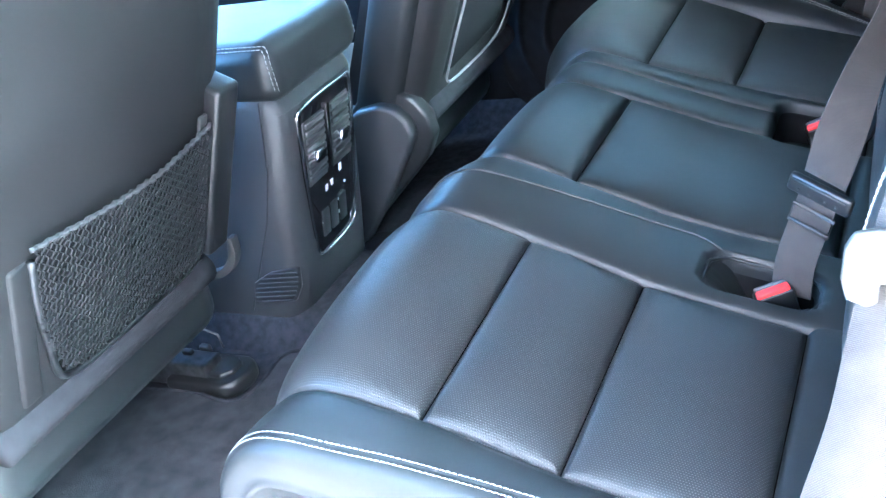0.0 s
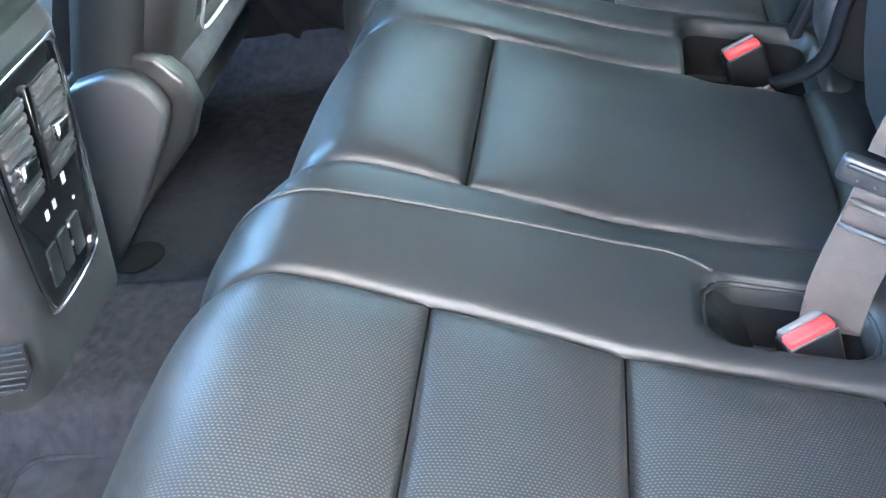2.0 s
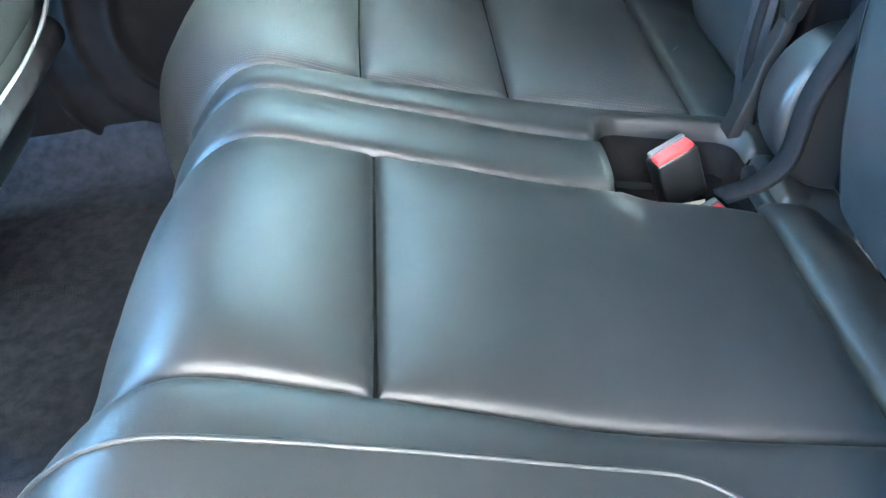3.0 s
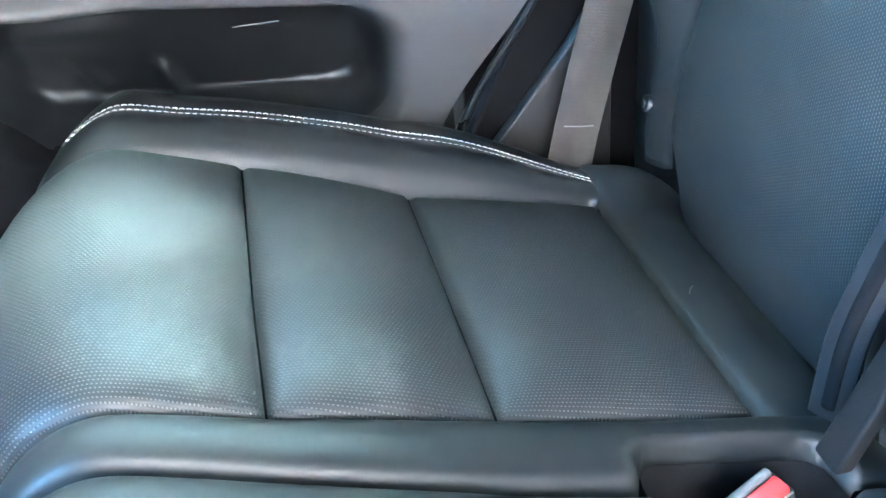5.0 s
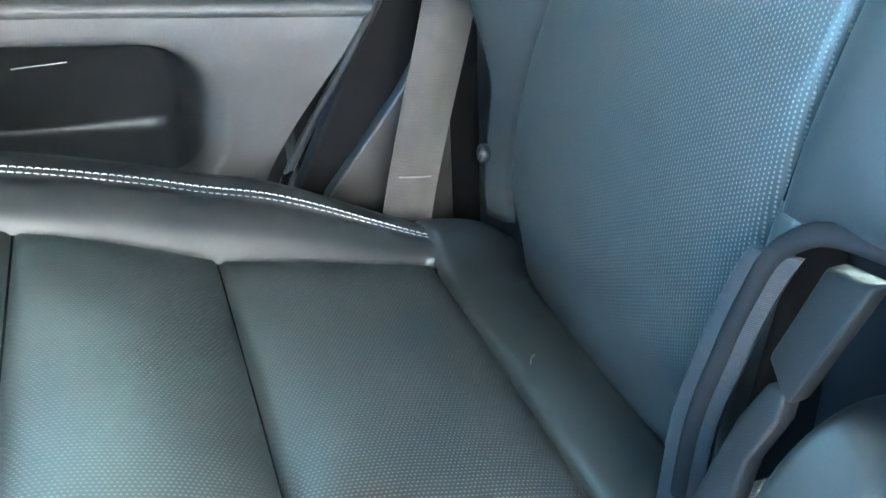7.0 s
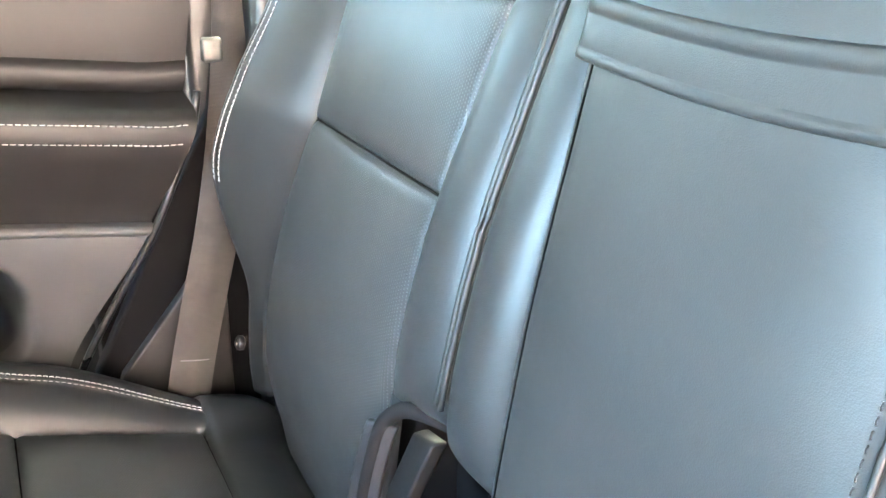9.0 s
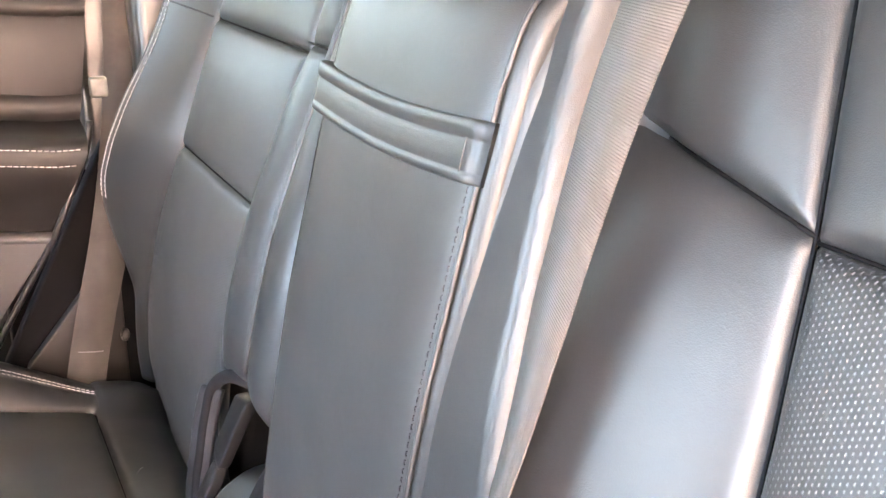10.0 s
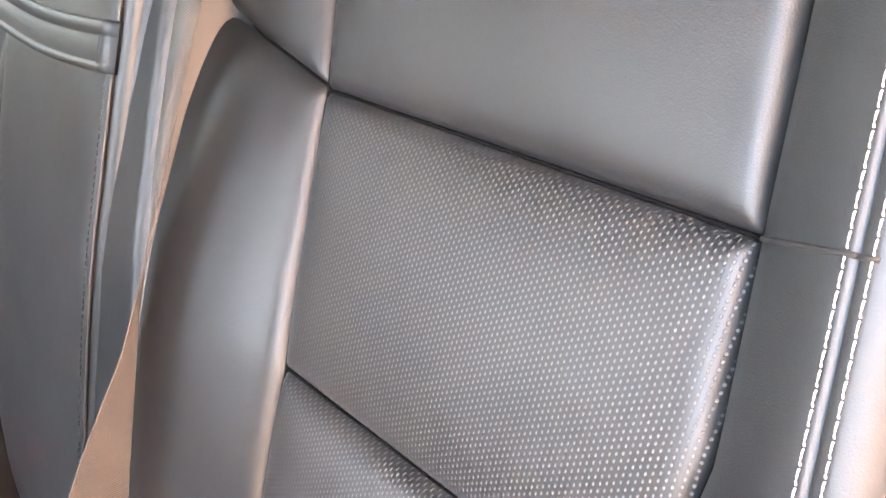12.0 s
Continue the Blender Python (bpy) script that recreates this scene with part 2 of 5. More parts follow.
def tube_lists(path, radius, sides=8, flat=1.0, closed=False):
    path = [Vector(p) for p in path]
    verts, faces = [], []
    k = len(path)
    ref = Vector((0, 0, 1))
    for i, p in enumerate(path):
        a = path[(i - 1) % k] if closed or i else path[0]
        b = path[(i + 1) % k] if closed or i < k - 1 else path[-1]
        t = (b - a).normalized()
        if abs(t.dot(ref)) > 0.95:
            side = t.cross(Vector((0, 1, 0))).normalized()
        else:
            side = t.cross(ref).normalized()
        up = side.cross(t)
        for s in range(sides):
            w = 2 * math.pi * s / sides
            verts.append(p + side * math.cos(w) * radius + up * math.sin(w) * radius * flat)
    rings = k if closed else k - 1
    for i in range(rings):
        for s in range(sides):
            j = (i + 1) % k
            faces.append((i * sides + s, i * sides + (s + 1) % sides, j * sides + (s + 1) % sides, j * sides + s))
    if not closed:
        faces.append(tuple(range(sides))[::-1])
        faces.append(tuple((k - 1) * sides + s for s in range(sides)))
    return verts, faces


def tube(name, path, radius, material, parent=None, label="", sides=8, flat=1.0, closed=False):
    v, f = tube_lists(path, radius, sides, flat, closed)
    return from_lists(name, v, f, material, parent, label)


def ribbon(name, path, across, width, material, parent=None, label="", thick=0.0014):
    """A strap: a closed band of the given width along path; across gives the side direction at each point."""
    path = [Vector(p) for p in path]
    verts, faces, uvs = [], [], []
    d = 0.0
    for i, p in enumerate(path):
        c = Vector(across[i]).normalized()
        t = (path[min(i + 1, len(path) - 1)] - path[max(i - 1, 0)]).normalized()
        nn = t.cross(c).normalized()
        d += (p - path[i - 1]).length if i else 0
        for a, b in ((-1, 1), (-0.96, 1.0), (0.96, 1.0), (1, 1), (1, -1), (-1, -1)):
            h = thick * 0.5 * b * (0.6 if abs(a) == 1 else 1)
            verts.append(p + c * (a * width / 2) + nn * h)
            uvs.append((d, a * width / 2))
    for i in range(len(path) - 1):
        for s in range(6):
            faces.append((i * 6 + s, i * 6 + (s + 1) % 6, i * 6 + 6 + (s + 1) % 6, i * 6 + 6 + s))
    faces += [(5, 4, 3, 2, 1, 0), tuple((len(path) - 1) * 6 + s for s in range(6))]
    return from_lists(name, verts, faces, material, parent, label, uvs)


class Sheet:
    """A curved base surface: a profile in x and z, swept along y. s is the distance along the profile."""

    def __init__(self, points, outward):
        self.c = smooth_curve(points, 500)
        self.d = np.r_[0, np.cumsum(np.linalg.norm(np.diff(self.c, axis=0), axis=1))]
        self.sign = outward
        t = np.gradient(self.c, self.d, axis=0)
        self.n = outward * np.stack([-t[:, 1], t[:, 0]], 1)

    def s_at(self, column, value, after=0.0):
        ok = self.d >= after
        return float(self.d[ok][np.argmin(np.abs(self.c[ok, column] - value))])

    def at(self, s, y, lift=0.0):
        x, z = (np.interp(s, self.d, self.c[:, k]) for k in (0, 1))
        nx, nz = (np.interp(s, self.d, self.n[:, k]) for k in (0, 1))
        return Vector((x + nx * lift, y, z + nz * lift))


def graded(a, b, count, fine=0.35):
    """Steps from a to b, closer together near both ends."""
    t = np.linspace(0, 1, count)
    e = 0.5 - 0.5 * np.cos(math.pi * t)
    return a + (b - a) * (fine * t + (1 - fine) * e)


def upholstery(name, sheet, s0, s1, ylo, yhi, material, parent, puff=0.012, dip=0.007, soft=0.045, nu=46, nv=46, lift=None, label="", open_sides=(), wrinkle=0.0006, slope0=0.0, slope1=0.0):
    """One sewn leather panel: puffed in the middle, pulled down into the seams along its edges. ylo and yhi are functions of s;
    lift(s, y) raises the base; slope0 and slope1 tilt the first and last edge. open_sides: edges (of s0, s1, lo, hi) that run on with no seam."""
    us = graded(0.0, 1.0, nu)
    verts, faces, uvs = [], [], []
    for f in us:
        level = s0 + (s1 - s0) * f
        a, b = ylo(level), yhi(level)
        for k, y in enumerate(graded(a, b, nv)):
            q0, q1 = s0 + slope0 * (y - a), s1 + slope1 * (y - a)
            s = q0 + (q1 - q0) * f
            dist = []
            if "s0" not in open_sides:
                dist.append(s - q0)
            if "s1" not in open_sides:
                dist.append(q1 - s)
            if "lo" not in open_sides:
                dist.append(y - a)
            if "hi" not in open_sides:
                dist.append(b - y)
            h = 1.0
            e = 0.0
            for q in dist:
                h *= 1 - math.exp(-max(q, 0) / soft)
                e = max(e, math.exp(-max(q, 0) / 0.0034))
            off = puff * h - 1.35 * dip * e
            if wrinkle:
                off += wrinkle * noise.noise(Vector((s * 26, y * 18, 1.7))) * (1 - e)
            if lift:
                off += lift(s, y)
            verts.append(sheet.at(s, y, off))
            uvs.append((s, y))
    for i in range(nu - 1):
        for k in range(nv - 1):
            q = (i * nv + k, i * nv + k + 1, (i + 1) * nv + k + 1, (i + 1) * nv + k)
            faces.append(q[::-1] if sheet.sign > 0 else q)
    return from_lists(name, verts, faces, material, parent, label, uvs)


def stitches(name, points, normals, material, parent, length=0.0048, gap=0.0017, radius=0.00062, label=""):
    """A row of sewn stitches along a line, each a short raised thread, with a fold of thread at both ends."""
    p = smooth_curve(points, max(8, int(len(points) * 12)))
    nn = np.array([np.interp(np.linspace(0, 1, len(p)), np.linspace(0, 1, len(normals)), [n[k] for n in normals]) for k in range(3)]).T
    d = np.r_[0, np.cumsum(np.linalg.norm(np.diff(p, axis=0), axis=1))]
    verts, faces = [], []
    at = 0.0

    def point(q):
        return Vector([np.interp(q, d, p[:, k]) for k in range(3)]), Vector([np.interp(q, d, nn[:, k]) for k in range(3)]).normalized()

    while at + length < d[-1]:
        path = []
        for f, h in ((0.0, -0.6), (0.18, 0.7), (0.5, 1.0), (0.82, 0.7), (1.0, -0.6)):
            c, n = point(at + f * length)
            path.append(c + n * (h * radius))
        v, f = tube_lists(path, radius, 5)
        base = len(verts)
        verts += v
        faces += [tuple(i + base for i in q) for q in f]
        at += length + gap
    return from_lists(name, verts, faces, material, parent, label)


def smooth01(v, a, b):
    t = min(1.0, max(0.0, (v - a) / (b - a)))
    return t * t * (3 - 2 * t)


def lerp_of(xs, ys):
    return lambda v: float(np.interp(v, xs, ys))


def rounded_box(x, y, cx, cy, hx, hy, r):
    """Signed distance to a rounded rectangle in plan; negative inside."""
    qx, qy = abs(x - cx) - hx + r, abs(y - cy) - hy + r
    return math.hypot(max(qx, 0), max(qy, 0)) + min(max(qx, qy), 0) - r


# ---------------------------------------------------------------- setting
MID = 0.75  # the car's middle line in y; the car's front lies towards -x

# Ground stays out of view; its red tint is added for pink bounce.
ground = part("ground", box_bm((-200, -200, -0.62), (200, 200, -0.50), 0), PAVING)
tagged(ground, "unseen ground under the open car, reddened for pink bounce light", "ground", kind="structure")

# Added wall, never in view: blocks near-side sky and bounces pink light in.
boundary = part("wall_outside", box_bm((-1.6, -2.75, -0.50), (8.0, -2.55, 11.0), 0.02), PLASTER)
tagged(boundary, "plain rosy wall added out of view to block sky and bounce pink light", "wall", kind="structure")


def floor_sheet():
    """Carpeted floor: two footwells, a raised tunnel in the middle and low sills."""
    ys = sorted(set(list(np.linspace(-0.10, 1.66, 89)) + [0.58, 0.60, 0.62, 0.86, 0.88, 0.90]))
    xs = np.linspace(-1.7, 1.75, 90)
    verts, faces = [], []
    for x in xs:
        for y in ys:
            hump = smooth01(y, 0.575, 0.635) * (1 - smooth01(y, 0.85, 0.90))
            z = 0.025 + 0.075 * hump
            z += 0.07 * (1 - smooth01(y, -0.08, -0.03)) + 0.07 * smooth01(y, 1.56, 1.62)
            z += 0.12 * smooth01(x, 0.02, 0.10)
            z += 0.10 * (1 - smooth01(x, -1.6, -1.1))
            z += 0.0015 * noise.noise(Vector((x * 40, y * 40, 0)))
            verts.append((x, y, z))
    k = len(ys)
    for i in range(len(xs) - 1):
        for j in range(k - 1):
            faces.append((i * k + j, (i + 1) * k + j, (i + 1) * k + j + 1, i * k + j + 1))
    return from_lists("floor", verts, faces, CARPET)


tagged(floor_sheet(), "charcoal carpeted car floor with a raised tunnel", "floor", kind="structure")
pan = part("floor_pan", box_bm((-1.75, -0.12, -0.30), (1.8, 1.68, 0.0), 0.01), PAINT)
tagged(pan, "painted steel floor pan under the carpet", "floor pan", kind="structure")

ROOF_LOW = [(-0.02, 1.24), (0.1, 1.30), (0.4, 1.335), (0.75, 1.345), (1.1, 1.335), (1.4, 1.30), (1.55, 1.24)]


def roof_piece(name, x0, x1, y0, y1, label):
    """A curved piece of the headliner, 4 cm thick."""
    ys = np.linspace(y0, y1, 14)
    low = [(float(y), float(np.interp(y, *zip(*ROOF_LOW)))) for y in ys]
    ob = part(name, prism_bm(low + [(y, z + 0.04) for y, z in low[::-1]], 0, x0, x1, 0.003), HEADLINER)
    return tagged(ob, label, "ceiling", kind="structure")


roof_piece("ceiling", -1.05, 1.62, -0.06, 1.67, "dark fabric headliner over the cabin")


def body_wall(name, label, lo, hi, bevel=0.01, material=None):
    ob = part(name, box_bm(lo, hi, bevel), material or PLASTIC)
    return tagged(ob, label, "car body", kind="structure")


body_wall("wall_front", "dashboard and firewall closing the cabin in front", (-1.85, -0.10, 0.0), (-1.55, 1.66, 0.84), 0.04)
body_wall("wall_rear", "tailgate trim closing the cargo space", (1.62, -0.10, 0.0), (1.75, 1.66, 1.26), 0.03)
body_wall("wall_near_front", "closed front door trim", (-1.60, -0.11, 0.02), (-0.52, -0.05, 0.82), 0.012)
body_wall("wall_near_rear", "rear wheel housing trim", (0.90, -0.11, 0.02), (1.66, 0.02, 0.86), 0.02)
body_wall("wall_far_front", "closed far front door trim", (-1.60, 1.62, 0.02), (-0.33, 1.67, 0.84), 0.012, FOAM)
body_wall("wall_far_rear", "far rear wheel housing trim", (0.66, 1.50, 0.02), (1.66, 1.66, 0.86), 0.02, SMOOTH)
for nm, x0, x1 in (("pillar_1", -0.52, -0.42), ("pillar_2", 0.92, 1.02), ("pillar_3", 1.58, 1.70)):
    body_wall(nm, "dark trim pillar beside the open door", (x0, -0.11, 0.02), (x1, -0.045, 1.27), 0.015)
for nm, x0, x1, z0 in (("pillar_4", -0.42, -0.30, 0.80), ("pillar_5", 0.60, 0.82, 0.02), ("pillar_6", 1.58, 1.70, 0.02)):
    body_wall(nm, "dark trim pillar between the side windows", (x0, 1.59, z0), (x1, 1.66, 1.27), 0.015, SMOOTH)

# Open door, unseen: placed to keep front skylight off the near bolster.
swung = box_bm((-0.055, -1.0, 0.06), (0.055, 0.0, 0.82), 0.02)
swung.transform(Matrix.Translation((-0.50, -0.14, 0.0)) @ Matrix.Rotation(radians(-16), 4, "Z"))
tagged(part("door_2", swung, PLASTIC), "dark trim of the rear door swung wide open", "door", kind="structure")
# Black block added to keep sky from leaking past the door's rear edge.
body_wall("wall_far_gap", "black block added to stop a light leak behind the far rear door", (0.47, 1.665, 0.05), (0.66, 1.735, 0.84), 0.004, BLACK)


def pane(name, lo, hi, label):
    ob = part(name, box_bm(lo, hi, 0.0), GLASS, None, smooth=False)
    ob.visible_shadow = False
    return tagged(ob, label, "window", kind="structure")


pane("window_1", (-0.30, 1.63, 0.84), (0.66, 1.634, 1.26), "tinted rear side window glass")
pane("window_2", (0.80, 1.63, 0.86), (1.58, 1.634, 1.24), "tinted cargo side window glass")
pane("window_3", (-1.55, 1.63, 0.84), (-0.42, 1.634, 1.26), "front side window glass").data.materials[0] = CLEAR


# ---------------------------------------------------------------- rear bench
NOSE = [(0.06, 0.10), (0.01, 0.15), (-0.02, 0.21), (-0.03, 0.27), (-0.017, 0.335), (0.012, 0.378), (0.045, 0.402), (0.08, 0.410), (0.12, 0.405), (0.203, 0.383), (0.28, 0.357), (0.355, 0.331), (0.45, 0.305), (0.555, 0.281), (0.592, 0.273), (0.618, 0.262), (0.645, 0.236), (0.662, 0.20), (0.675, 0.165), (0.69, 0.12)]


def cs(x):
    return CU.s_at(0, x, 0.30)


class Cushion(Sheet):
    """The cushion's sheet with the crown of its nose and the rounding of its front corners laid over it."""

    YS = [0.0, 0.10, 0.45, 0.60, 0.90, 1.05, 1.40, 1.5]
    XP = [0.0, 0.08, 0.205, 0.355, 0.556]
    UP = [[-0.006, -0.006, 0.016, 0.024, 0.014, 0.014, 0.016, 0.016],
          [-0.008, -0.008, 0.020, 0.028, 0.016, 0.017, 0.022, 0.022],
          [-0.003, -0.003, 0.009, 0.021, 0.015, 0.012, 0.016, 0.016],
          [0.001, 0.001, 0.009, 0.010, 0.010, 0.010, 0.005, 0.005],
          [0.007, 0.007, 0.009, 0.009, 0.008, 0.007, 0.000, 0.000]]

    def at(self, s, y, lift=0.0):
        p = Sheet.at(self, s, y, lift)
        rows = [np.interp(y, self.YS, r) for r in self.UP]
        front = 1 - smooth01(p.x, 0.02, 0.17)
        low = smooth01(p.z, 0.20, 0.36)
        p.z += float(np.interp(p.x, self.XP, rows)) * low
        p.x += (0.035 if y > MID else 0.012) * front * min(1.0, abs(y - MID) / 0.75) ** 5
        p.x += 0.044 * (1 - smooth01(p.x, 0.0, 0.24)) * smooth01(y, 0.50, 0.66) * (1 - smooth01(y, 1.0, 1.2))
        return p


CU = Cushion(NOSE, 1)
S_FRONT = CU.s_at(1, 0.16)
S12, S23, SR, SB_END = cs(0.205), cs(0.355), cs(0.550), cs(0.68)
XS = [0.0, S_FRONT + 0.10, cs(0.08), S12, S23, SR, 9]
inner_edge = lerp_of(XS, [0.455, 0.455, 0.455, 0.449, 0.435, 0.428, 0.425])
outer_edge = lerp_of(XS, [0.105, 0.105, 0.100, 0.100, 0.096, 0.090, 0.090])


def mirror(f):
    return lambda s: 2 * MID - f(s)


def flat(v):
    return lambda s: v


def pocket_lift(cx, cy, hx, hy, r, depth):
    def lift(s, y):
        p = CU.at(s, y)
        d = rounded_box(p.x, y, cx, cy, hx, hy, r)
        return -depth * (1 - smooth01(d, -0.012, 0.002))
    return lift


def pocket_rim(cx, cy, hx, hy, r, up=0.001):
    pts = []
    for k in range(72):
        w = 2 * math.pi * k / 72
        dx, dy = math.cos(w), math.sin(w)
        q = 0.0
        for _ in range(40):
            d = rounded_box(cx + dx * q, cy + dy * q, cx, cy, hx, hy, r)
            q -= d * 0.8
        pts.append(CU.at(cs(cx + dx * q), cy + dy * q, up))
    return pts


NEAR_POCKET = (0.487, 0.497, 0.070, 0.040, 0.030)
FAR_POCKET = (0.512, 0.960, 0.078, 0.080, 0.028)
near_pocket = pocket_lift(*NEAR_POCKET, 0.075)
far_pocket = pocket_lift(*FAR_POCKET, 0.065)


FRONT_SECTION = [(0.0, -0.007), (-0.003, 0.001), (-0.014, 0.008), (-0.045, 0.019), (-0.080, 0.026), (-0.0875, 0.0272), (-0.089, 0.0248), (-0.0905, 0.0272), (-0.097, 0.0265), (-0.105, 0.020), (-0.110, 0.010), (-0.113, -0.004), (-0.115, -0.020), (-0.1155, -0.028), (-0.119, -0.031), (-0.1155, -0.036), (-0.112, -0.06), (-0.108, -0.11), (-0.06, -0.14)]


def bolster(name, parent, flip):
    """The raised outer roll of the cushion, with its sewn ridge and its piped lower side."""
    side = (lambda y: 2 * MID - y) if flip else (lambda y: y)
    ss = np.linspace(S_FRONT, cs(0.553), 70)
    verts, faces, uvs, top, nrm, top2 = [], [], [], [], [], []
    k = 0
    for s in ss:
        x = CU.at(s, 0).x
        e = outer_edge(s)
        back = smooth01(x, 0.38 if flip else 0.36, 0.600 if flip else 0.575) if s > cs(0.1) else 0
        w = 1 - 0.55 * back
        h = (0.50 + 0.74 * smooth01(x, 0.06, 0.36) if flip else 0.50 + 0.34 * smooth01(x, 0.06, 0.40)) * (1 - (0.82 if flip else 0.62) * back) * (0.35 + 0.65 * smooth01(s, S_FRONT, cs(0.10)))
        sec = [(0.0, -0.007), (-0.003, 0.001), (-0.012, 0.008), (-0.030, 0.019), (-0.050, 0.027), (-0.056, 0.0286), (-0.0575, 0.0262), (-0.059, 0.0288), (-0.066, 0.0292), (-0.082, 0.024), (-0.094, 0.013), (-0.103, -0.004), (-0.108, -0.020), (-0.1085, -0.028), (-0.112, -0.031), (-0.1085, -0.036), (-0.106, -0.06), (-0.104, -0.11), (-0.06, -0.14)]
        if flip:
            sec[2:5] = [(-0.008, 0.0115), (-0.020, 0.0222), (-0.040, 0.0278)]
            sec[8:14] = [(-0.066, 0.0295), (-0.080, 0.0318), (-0.093, 0.0300), (-0.1000, 0.0262), (-0.1025, 0.0268), (-0.1060, 0.0225)]
            sec[14] = (-0.109, 0.010)
        else:
            f = 1 - smooth01(x, 0.08, 0.42) if s > cs(0.1) else 1.0
            sec = [(a + (c - a) * f, b + (d - b) * f) for (a, b), (c, d) in zip(sec, FRONT_SECTION)]
        k = len(sec)
        for dy, dz in sec:
            z = dz * h if dz > 0 else dz
            verts.append(CU.at(s + min(0.024, -0.40 * dy * w) * back, side(e + dy * w), z))
            uvs.append((s, dy))
        out = 0.0 if flip else 0.0315 * f
        top.append(CU.at(s + 0.0212 * w * back, side(e - (0.0530 + out) * w), 0.0281 * h - 0.03 * out))
        top2.append(CU.at(s + 0.0250 * w * back, side(e - (0.0625 + out) * w), 0.0294 * h - 0.05 * out))
        nrm.append(CU.at(s, 0, 1) - CU.at(s, 0, 0))
    for i in range(len(ss) - 1):
        for j in range(k - 1):
            q = (i * k + j, i * k + j + 1, (i + 1) * k + j + 1, (i + 1) * k + j)
            faces.append(q if not flip else q[::-1])
    faces.append(tuple(range((len(ss) - 1) * k, len(ss) * k)))
    ob = from_lists(name, verts, faces, LEATHER, parent, "", uvs)
    lo = 22 if flip else 14
    stitches("stitching", top[lo:], nrm[lo:], THREAD, ob, label="white double stitching")
    stitches("stitching", top2[lo:], nrm[lo:], THREAD, ob)
    return ob


def perforated_section(parent, lo, hi):
    kw = dict(material=PERF, parent=parent, puff=0.020, soft=0.035, dip=0.0075)
    upholstery("front_panel", CU, S_FRONT, S12, lo, hi, nu=70, nv=50, open_sides=("s0",), **kw)
    upholstery("middle_panel", CU, S12, S23, lo, hi, nu=44, nv=50, **kw)
    upholstery("rear_panel", CU, S23, SR, lo, hi, nu=50, nv=50, **kw)
    upholstery("rear_border", CU, SR, SB_END, lambda s: lo(s) - (0.068 if lo(s) < 0.3 else 0.03), lambda s: hi(s) + (0.068 if hi(s) > 1.2 else 0.03), LEATHER, parent, puff=0.006, soft=0.02, nu=26, nv=40, dip=0.006, open_sides=("s1",), wrinkle=0.0012, lift=lambda s, y: 0.016 * smooth01(abs(y - MID), 0.625, 0.70))


pipe_line = lerp_of(XS, [0.543, 0.543, 0.544, 0.549, 0.557, 0.557, 0.557])
cushion60 = thing("rear_seat_cushion", "wide black leather rear bench cushion with perforated and plain panels", "car seat", "rear bench cushions", at=(0.3, 0.5, 0.12))
part("base", box_bm((0.05, 0.02, 0.13), (0.66, 0.985, 0.235), 0.02), FOAM, cushion60)
perforated_section(cushion60, outer_edge, inner_edge)
bolster("side_bolster", cushion60, False)
upholstery("inner_border", CU, S_FRONT, SB_END, inner_edge, pipe_line, LEATHER, cushion60, puff=0.010, soft=0.03, dip=0.006, nu=150, nv=46, lift=near_pocket, open_sides=("s0", "s1", "hi"))
upholstery("narrow_strip", CU, S_FRONT, SB_END, pipe_line, flat(0.600), LEATHER, cushion60, puff=0.010, soft=0.016, dip=0.005, nu=150, nv=24, lift=near_pocket, open_sides=("s0", "s1", "lo"))
upholstery("centre_front_panel", CU, S_FRONT, cs(0.217), flat(0.600), flat(0.903), LEATHER, cushion60, puff=0.015, soft=0.035, dip=0.008, nu=60, nv=46, open_sides=("s0",))
upholstery("centre_rear_panel", CU, cs(0.217), cs(0.566), flat(0.600), flat(0.903), LEATHER, cushion60, puff=0.014, soft=0.035, dip=0.008, nu=70, nv=60, lift=far_pocket)
upholstery("centre_rear_border", CU, cs(0.566), SB_END, flat(0.560), flat(0.905), LEATHER, cushion60, puff=0.006, soft=0.02, dip=0.007, nu=20, nv=40, open_sides=("s1",))
upholstery("edge_strip", CU, S_FRONT, SB_END, flat(0.903), flat(0.995), LEATHER, cushion60, puff=0.009, soft=0.022, dip=0.008, nu=150, nv=34, lift=far_pocket, open_sides=("s0", "s1"))
tube("pocket_rim", pocket_rim(*NEAR_POCKET), 0.0028, LEATHER, cushion60, closed=True)
seam = [CU.at(s, pipe_line(s), 0.0102) for s in np.linspace(S_FRONT + 0.03, cs(0.375), 60)] + [CU.at(cs(x), y, 0.0100) for x, y in ((0.390, 0.5560), (0.404, 0.5525), (0.416, 0.5465), (0.427, 0.5385))]
tube("piping", seam, 0.0021, LEATHER, cushion60)


